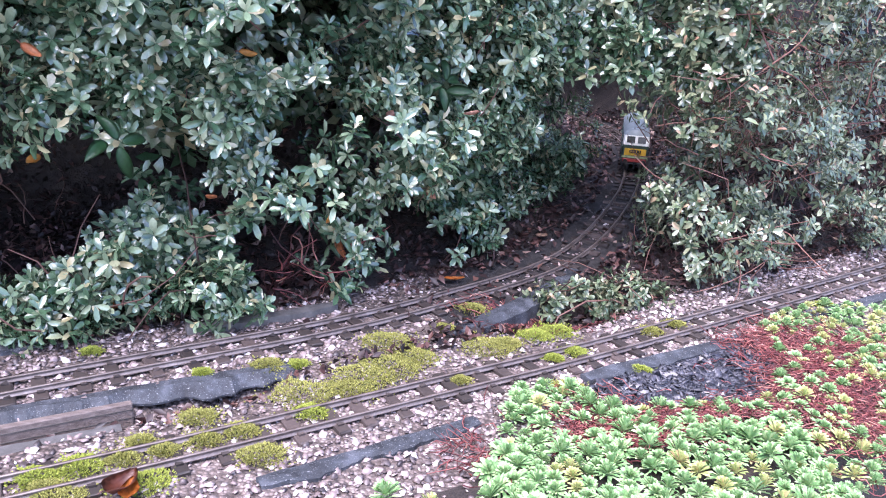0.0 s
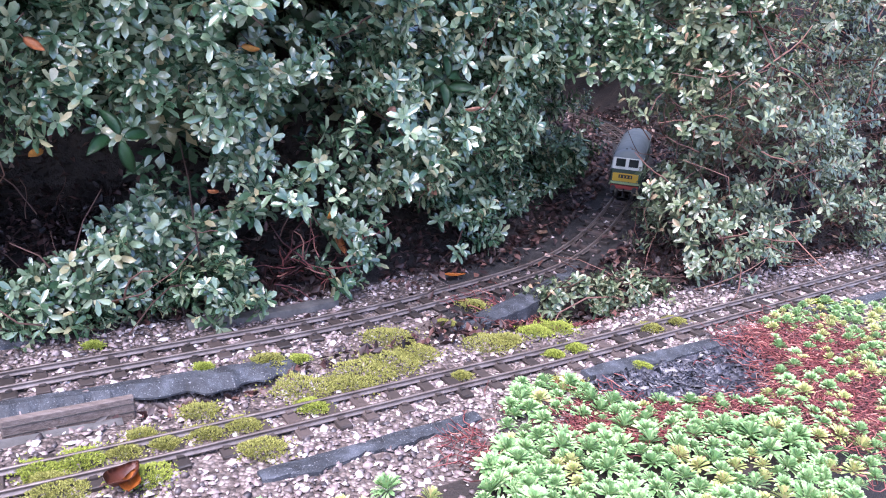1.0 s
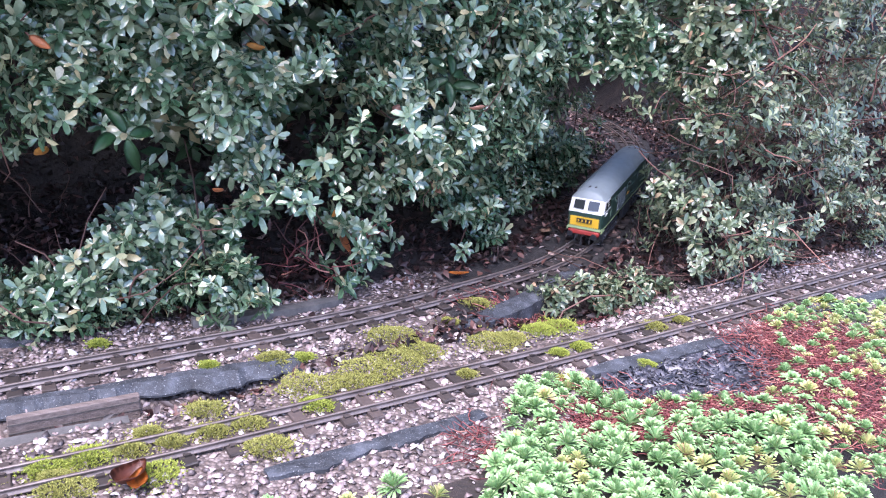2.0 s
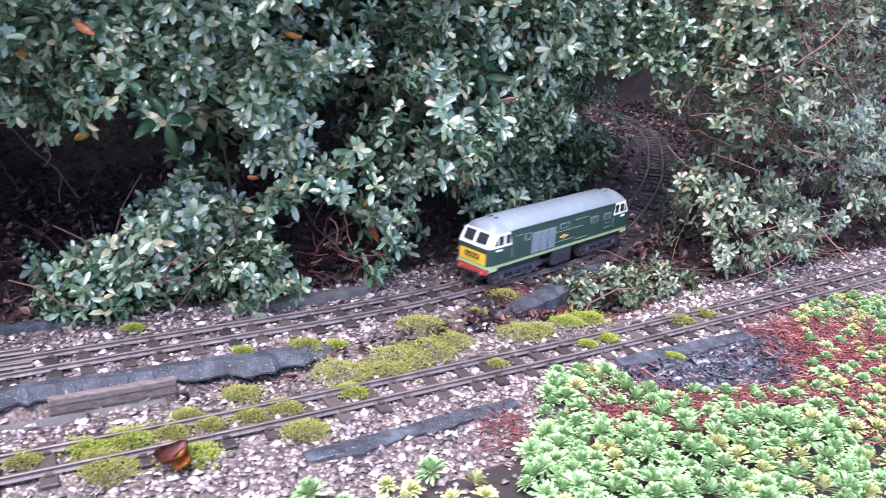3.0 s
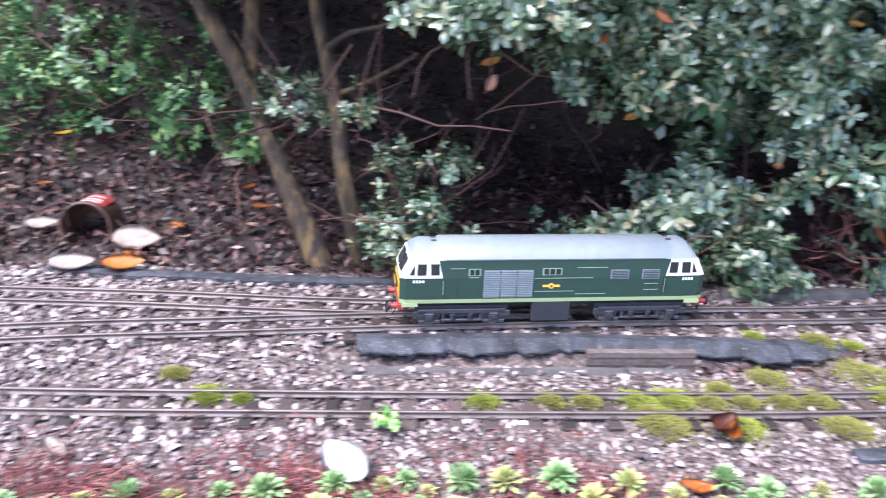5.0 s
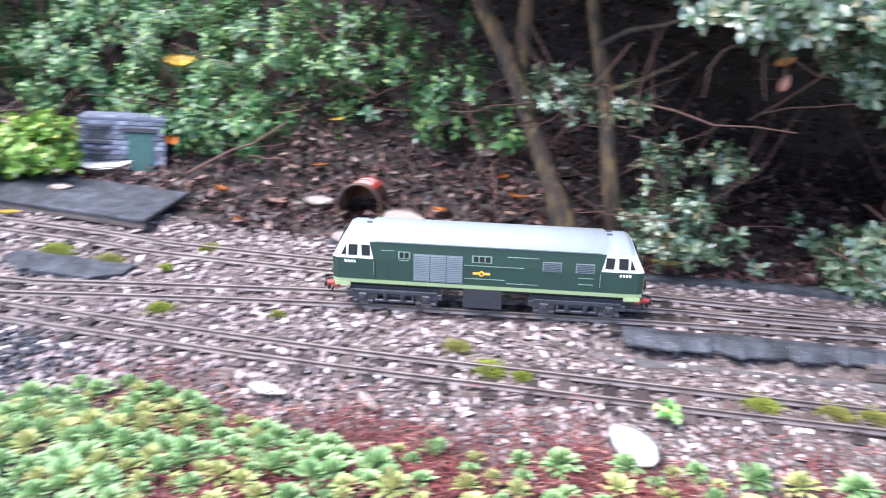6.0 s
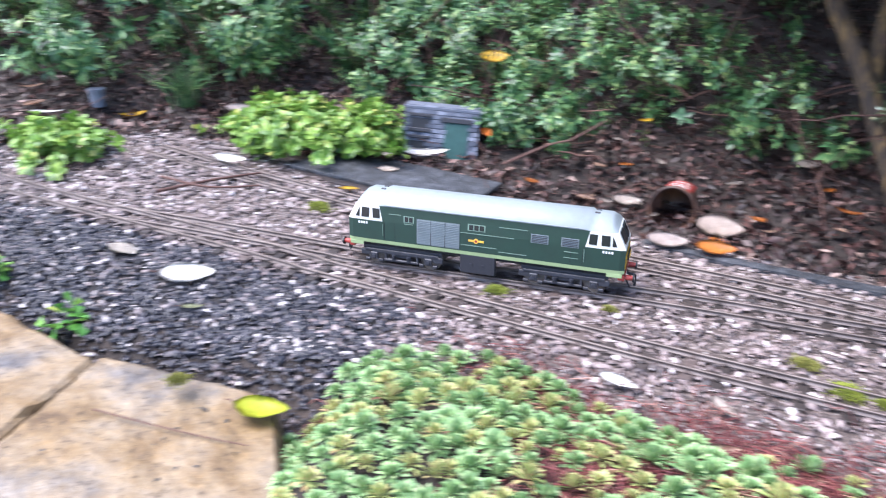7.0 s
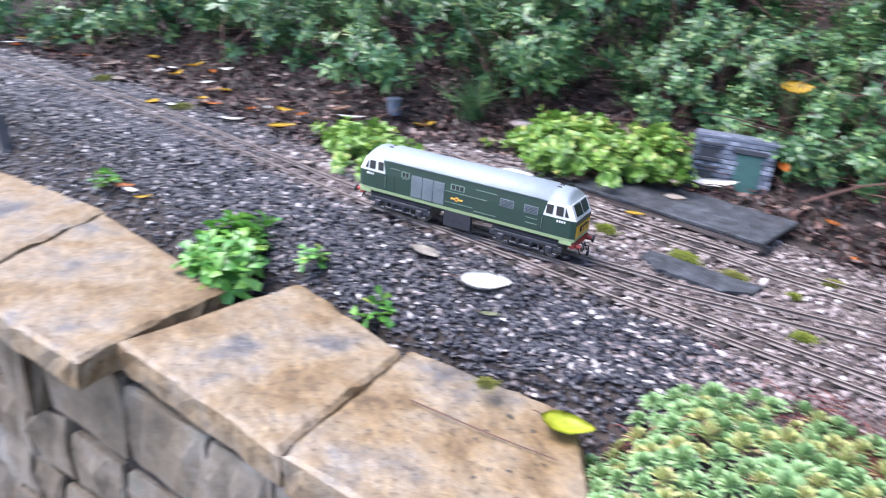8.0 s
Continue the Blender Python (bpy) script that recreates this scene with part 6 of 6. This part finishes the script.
        p = [b + np.array((math.cos(a) * lean * ln * s * s, math.sin(a) * lean * ln * s * s, ln * s * (1 - 0.45 * lean * s))) for s in np.linspace(0, 1, 5)]
        out.append(tube(p, [0.0011, 0.001, 0.0009, 0.0006, 0.0002], 3))
    v, f = join(out)
    mesh_object("grass_blade", v, f, M_LEAF_SMALL, root)


def build_trees():
    rng = np.random.default_rng(91)

    def tree(label, limbs):
        root = tagged(new("tree"), label, "tree")
        for name, pts, radii in limbs:
            p = spline(pts, 0.015)
            r = np.interp(np.linspace(0, 1, len(p)), np.linspace(0, 1, len(radii)), radii)
            r = r * (1 + 0.10 * np.array([noise.noise((q[2] * 30, q[0] * 20, 3)) for q in p]))
            v, f = tube(p, r, 12)
            v += np.array([noise.noise_vector(Vector(q) * 60) for q in v]) * 0.0016
            mesh_object(name, v, f, M_BARK, root, True)
        return root

    tree("leaning tree trunk with yellowish brown bark on the bank", [
        ("trunk", [(-0.735, 0.668, -0.02), (-0.752, 0.674, 0.015), (-0.79, 0.684, 0.075), (-0.829, 0.694, 0.134), (-0.88, 0.701, 0.223), (-0.928, 0.690, 0.309), (-1.0, 0.69, 0.45), (-1.06, 0.72, 0.75)], [0.018, 0.0125, 0.0115, 0.011, 0.0105, 0.0105, 0.010]),
        ("limb", [(-0.875, 0.71, 0.20), (-0.885, 0.735, 0.28), (-0.885, 0.75, 0.36), (-0.87, 0.77, 0.55), (-0.85, 0.8, 0.75)], [0.010, 0.013, 0.013, 0.011]),
        ("branch", [(-0.90, 0.70, 0.26), (-0.93, 0.67, 0.33), (-0.99, 0.65, 0.42)], [0.006, 0.005, 0.003])])
    tree("slender tree trunk with grey-brown bark", [
        ("trunk", [(-0.70, 0.70, 0.0), (-0.704, 0.685, 0.06), (-0.714, 0.678, 0.132), (-0.735, 0.70, 0.19), (-0.76, 0.718, 0.25), (-0.784, 0.73, 0.317), (-0.82, 0.75, 0.5), (-0.84, 0.78, 0.75)], [0.012, 0.010, 0.009, 0.0085, 0.008, 0.0075, 0.006]),
        ("branch", [(-0.765, 0.72, 0.262), (-0.72, 0.70, 0.285), (-0.66, 0.675, 0.30), (-0.60, 0.65, 0.325)], [0.004, 0.003, 0.0025, 0.002]),
        ("branch", [(-0.745, 0.71, 0.21), (-0.69, 0.71, 0.235), (-0.64, 0.73, 0.27)], [0.004, 0.003, 0.002]),
        ("branch", [(-0.63, 0.69, 0.02), (-0.64, 0.69, 0.10), (-0.67, 0.69, 0.15)], [0.004, 0.003, 0.002])])
    stick = lambda pts, r, label: tagged(mesh_object("stick", *tube(spline(pts, 0.02), np.linspace(r, r * 0.6, len(spline(pts, 0.02))), 7), M_TWIG, None, True), label, "stick")
    stick([(-1.28, 0.455, 0.05), (-1.22, 0.50, 0.09), (-1.19, 0.505, 0.10), (-1.16, 0.56, 0.135)], 0.0022, "brown stick leaning on the bank")
    stick([(-0.545, 0.735, 0.40), (-0.532, 0.69, 0.335), (-0.524, 0.664, 0.285), (-0.522, 0.660, 0.258)], 0.0016, "thin drooping twig with withered leaves")
    stick([(-1.47, -0.02, 0.036), (-1.475, 0.06, 0.038), (-1.478, 0.14, 0.036)], 0.0028, "thin brown stick lying on the gravel")
    stick([(-1.52, 0.0, 0.042), (-1.45, 0.05, 0.036), (-1.42, 0.13, 0.034)], 0.0022, "thin pale twig lying on the gravel")
    stick([(-1.03, -0.205, -0.015), (-0.95, -0.15, -0.013), (-0.89, -0.10, -0.014)], 0.0009, "thin straw on the coping")
    # bare stems in the pale hedge
    for pts, r in (([(0.85, 1.42, 0.05), (0.93, 1.47, 0.2), (1.05, 1.52, 0.33), (1.2, 1.58, 0.45)], 0.008), ([(0.98, 1.5, 0.04), (1.0, 1.5, 0.2), (1.02, 1.5, 0.42)], 0.006), ([(0.7, 1.32, 0.07), (0.8, 1.34, 0.075), (0.95, 1.42, 0.11)], 0.0022), ([(1.1, 1.58, 0.03), (1.12, 1.56, 0.25), (1.2, 1.56, 0.45)], 0.006)):
        stick(pts, r, "reddish brown bare stem in the hedge")
    out = []
    for x, y, z in ((-0.14, 0.985, 0.03), (-0.17, 0.97, 0.05), (-0.19, 0.955, 0.02), (-0.11, 1.01, 0.07)):
        out += stem_pieces(rng, 12, np.array([(x, y, z)]), 0.05, 0.0011, 1.0, 0.3)
    v, f = join(out)
    tagged(mesh_object("dead_twigs", v, f, M_RED), "tangle of bare reddish twigs under the hedge", "twigs", kind="stuff")


def build_pot():
    pot = tagged(new("rusty_pot"), "small rusty pot lying on its side in the leaf litter", "pot")
    ring = [(0.030, -0.04), (0.034, 0.0), (0.0355, 0.030), (0.0375, 0.031), (0.0375, 0.040), (0.0340, 0.040), (0.0325, 0.028), (0.0305, 0.0), (0.027, -0.036), (0.0, -0.036)]
    bm = bmesh.new()
    seg, rows = 32, []
    for r, z in ring:
        rows.append([bm.verts.new((max(r, 0.0004) * math.cos(2 * math.pi * k / seg), max(r, 0.0004) * math.sin(2 * math.pi * k / seg), z)) for k in range(seg)])
    for a, b in zip(rows, rows[1:]):
        for k in range(seg):
            bm.faces.new([a[k], a[(k + 1) % seg], b[(k + 1) % seg], b[k]])
    bmesh.ops.recalc_face_normals(bm, faces=bm.faces)
    part("body", bm, M_RUST, pot, shade=True)
    bm = bmesh.new()
    for s0, s1, z0, z1, name, mat, r in ((50, 120, -0.03, 0.026, "label_band", M_REDP, 0.0358),):
        n = 10
        lo = [bm.verts.new((r * 0.985 * math.cos(radians(s0 + (s1 - s0) * k / n)), r * 0.985 * math.sin(radians(s0 + (s1 - s0) * k / n)), z0)) for k in range(n + 1)]
        hi = [bm.verts.new((r * math.cos(radians(s0 + (s1 - s0) * k / n)), r * math.sin(radians(s0 + (s1 - s0) * k / n)), z1)) for k in range(n + 1)]
        for k in range(n):
            bm.faces.new([lo[k], lo[k + 1], hi[k + 1], hi[k]])
    band = part("label_band", bm, M_REDP, pot, "faded red label")
    for z0 in (-0.012, 0.006, 0.018):
        bm = bmesh.new()
        n, r = 8, 0.0364
        lo = [bm.verts.new((r * math.cos(radians(62 + 44 * k / n)), r * math.sin(radians(62 + 44 * k / n)), z0)) for k in range(n + 1)]
        hi = [bm.verts.new((r * math.cos(radians(62 + 44 * k / n)), r * math.sin(radians(62 + 44 * k / n)), z0 + 0.004)) for k in range(n + 1)]
        for k in range(n):
            bm.faces.new([lo[k], lo[k + 1], hi[k + 1], hi[k]])
        part("label_bar", bm, M_SILVER, band)
    pot.matrix_basis = pose(-1.062, 0.605, gz(-1.062, 0.605) + 0.020, 84, 0, 30) @ Matrix.Diagonal((0.9, 0.9, 0.9, 1))
    blue = tagged(new("plastic_cup"), "small grey-blue plastic cup under the shrubs", "cup")
    bm = bmesh.new()
    rod(bm, (0, 0, 0), (0, 0, 0.032), 0.012, 0.014, 16)
    rod(bm, (0, 0, 0.030), (0, 0, 0.033), 0.0155, 0.0155, 16)
    part("body", bm, paint("blue_grey_plastic", (0.15, 0.17, 0.21), 0.4), blue)
    blue.location = (-1.90, 0.0, gz(-1.90, 0.0))


def build_shed():
    rng = np.random.default_rng(95)
    shed = tagged(new("model_shed"), "small grey stone model shed with a green door", "model building")
    w, h, dp = 0.125, 0.098, 0.05
    bm = bmesh.new()
    box(bm, -w / 2, w / 2, -dp, 0.0, -0.03, h - 0.012)
    part("wall", bm, M_SHED, shed)
    door0, door1, doorh = -0.046, -0.006, 0.066
    rows = 12
    for r in range(rows):
        z0 = r * (h - 0.006) / rows
        x = -w / 2 - 0.001 - (0.006 if r % 2 else 0.0)
        while x < w / 2:
            bw = rng.uniform(0.011, 0.017)
            x1 = min(x + bw, w / 2 + 0.001)
            xa = max(x, -w / 2 - 0.001)
            mid, zm = (xa + x1) / 2, z0 + 0.004
            in_door = door0 - 0.004 < mid < door1 + 0.004 and zm < doorh + 0.004
            in_win = 0.022 < mid < 0.052 and (0.016 < zm < 0.034 or 0.052 < zm < 0.072)
            if x1 - xa > 0.003 and not in_door and not in_win:
                b = bmesh.new()
                box(b, xa + 0.0005, x1 - 0.0005, 0.0, rng.uniform(0.0018, 0.003), z0 + 0.0005, z0 + (h - 0.006) / rows - 0.0005, 0.0006)
                part("brick", b, M_SHED, shed)
            x += bw
    bm = bmesh.new()
    box(bm, door0, door1, -0.001, 0.0012, 0, doorh)
    door = part("door", bm, M_DOOR, shed, "dark green plank door")
    for k in range(4):
        bm = bmesh.new()
        box(bm, door0 + 0.001 + k * 0.0098, door0 + 0.0098 + k * 0.0098, 0.0012, 0.0020, 0.001, doorh - 0.001, 0.0003)
        part("plank", bm, M_DOOR, door)
    bm = bmesh.new()
    box(bm, door0 - 0.006, door1 + 0.006, 0.0, 0.005, doorh, doorh + 0.008, 0.0008)
    part("lintel", bm, M_BOX, shed, "dark lintel over the door")
    for z0 in (0.014, 0.050):
        bm = bmesh.new()
        box(bm, 0.020, 0.052, 0.0, 0.0008, z0 + 0.003, z0 + 0.022)
        part("window", bm, M_BLACK, shed, "dark blind window")
        bm = bmesh.new()
        box(bm, 0.016, 0.056, 0.0, 0.006, z0 - 0.003, z0 + 0.003, 0.0008)
        part("window_sill", bm, M_BOX, shed)
        bm = bmesh.new()
        box(bm, 0.016, 0.056, 0.0, 0.005, z0 + 0.022, z0 + 0.027, 0.0008)
        part("window_lintel", bm, M_BOX, shed)
    bm = bmesh.new()
    m = Matrix.Translation((0, -0.02, h - 0.008)) @ Matrix.Rotation(radians(-9), 4, "X")
    box(bm, -w / 2 - 0.002, w / 2 + 0.002, -0.035, 0.023, -0.003, 0.003, 0.001, m)
    part("roof", bm, M_SHED, shed, "flat grey slab roof")
    shed.matrix_basis = pose(-1.425, 0.432, gz(-1.41, 0.42) - 0.006, 0, 0, 51 + 180) @ pose(0, 0, 0, 14, -4, 0)


M_WEED = varied("weed_leaf", [(0.0, (0.05, 0.17, 0.03)), (0.6, (0.12, 0.32, 0.05)), (0.95, (0.24, 0.45, 0.09)), (1.0, (0.6, 0.5, 0.08))], 0.35, 0.55, trans=0.2)
M_SHED = varied("shed_stone", [(0.0, (0.06, 0.07, 0.095)), (0.5, (0.125, 0.14, 0.18)), (1.0, (0.24, 0.26, 0.32))], 0.65, 0.4, island=False, bump=0.4)
M_DOOR = paint("door_green", (0.025, 0.085, 0.075), 0.5)
M_RUST = speckled("rusty_metal", [(0.3, (0.022, 0.014, 0.013)), (0.5, (0.075, 0.034, 0.022)), (0.7, (0.17, 0.075, 0.032))], 26, 0.55, 0.5, 0.001)
SHOOTS_NARROW = shoot_set(6, 6, 0.022, 0.0062, 0.020, 3, 10, 0.25, PLAIN)
_ros = np.random.default_rng(70)
ROS_FRESH = [rosette_mesh(_ros, 70, M_SAX) for _ in range(4)]
ROS_DRY = [rosette_mesh(_ros, 44, M_SAX_DRY) for _ in range(4)]

build_wall()
build_trackside()
build_trees()
build_plants()
build_pot()
build_shed()
build_leaves()
build_moss()
build_rosettes()
build_litter()
build_gravel()


# ---- what moves ----
LOCO_AT = [(0.0, 0.4780, 1.885), (0.5, 0.4500, 1.745), (1.0, 0.4150, 1.595), (1.5, 0.372, 1.465), (2.8, 0.193, 1.155), (3.0, 0.140, 1.10), (3.5, -0.008, 0.978), (4.0, -0.160, 0.868), (4.5, -0.305, 0.765), (6.0, -0.748, 0.483), (6.5, -0.895, 0.366), (7.0, -1.047, 0.245), (7.5, -1.215, 0.112), (8.0, -1.375, -0.032)]


def motions():
    """The locomotive runs along the main track, its wheels turning with the way it goes."""
    line = LINE_MAIN[::-1]
    run = np.arange(len(line)) * 0.01
    z = base_height(line[:, 0], line[:, 1]) + 0.0058
    times = [t for t, _, _ in LOCO_AT]
    at = [run[int(np.argmin((line[:, 0] - x) ** 2 + (line[:, 1] - y) ** 2))] for _, x, y in LOCO_AT]
    grid = np.arange(0, 8.0001, 0.1)
    slope = np.gradient(np.array(at), np.array(times))
    s = np.empty(len(grid))
    for k, t in enumerate(grid):
        i = min(max(int(np.searchsorted(times, t)) - 1, 0), len(times) - 2)
        h = times[i + 1] - times[i]
        q = (t - times[i]) / h
        s[k] = (2 * q ** 3 - 3 * q * q + 1) * at[i] + (q ** 3 - 2 * q * q + q) * h * slope[i] + (3 * q * q - 2 * q ** 3) * at[i + 1] + (q ** 3 - q * q) * h * slope[i + 1]

    def point(d):
        return np.array([np.interp(d, run, line[:, 0]), np.interp(d, run, line[:, 1]), np.interp(d, run, z)])

    rows = []
    for t, d in zip(grid, s):
        a, b = point(d + 0.098), point(d - 0.098)
        c, w = (a + b) / 2, a - b
        rows.append((float(t), pose(*c, 0, -math.degrees(math.atan2(w[2], math.hypot(w[0], w[1]))), math.degrees(math.atan2(w[1], w[0])))))
    walk(loco, rows)
    for axle, x, bogie in WHEELS:
        turns = []
        for k in range(241):
            d = np.interp(k / 30, grid, s) - s[0]
            turns.append((k / 30, pose(x, 0, 0.0122) @ Matrix.Rotation(d / 0.0122, 4, "Y")))
        walk(axle, turns)


motions()
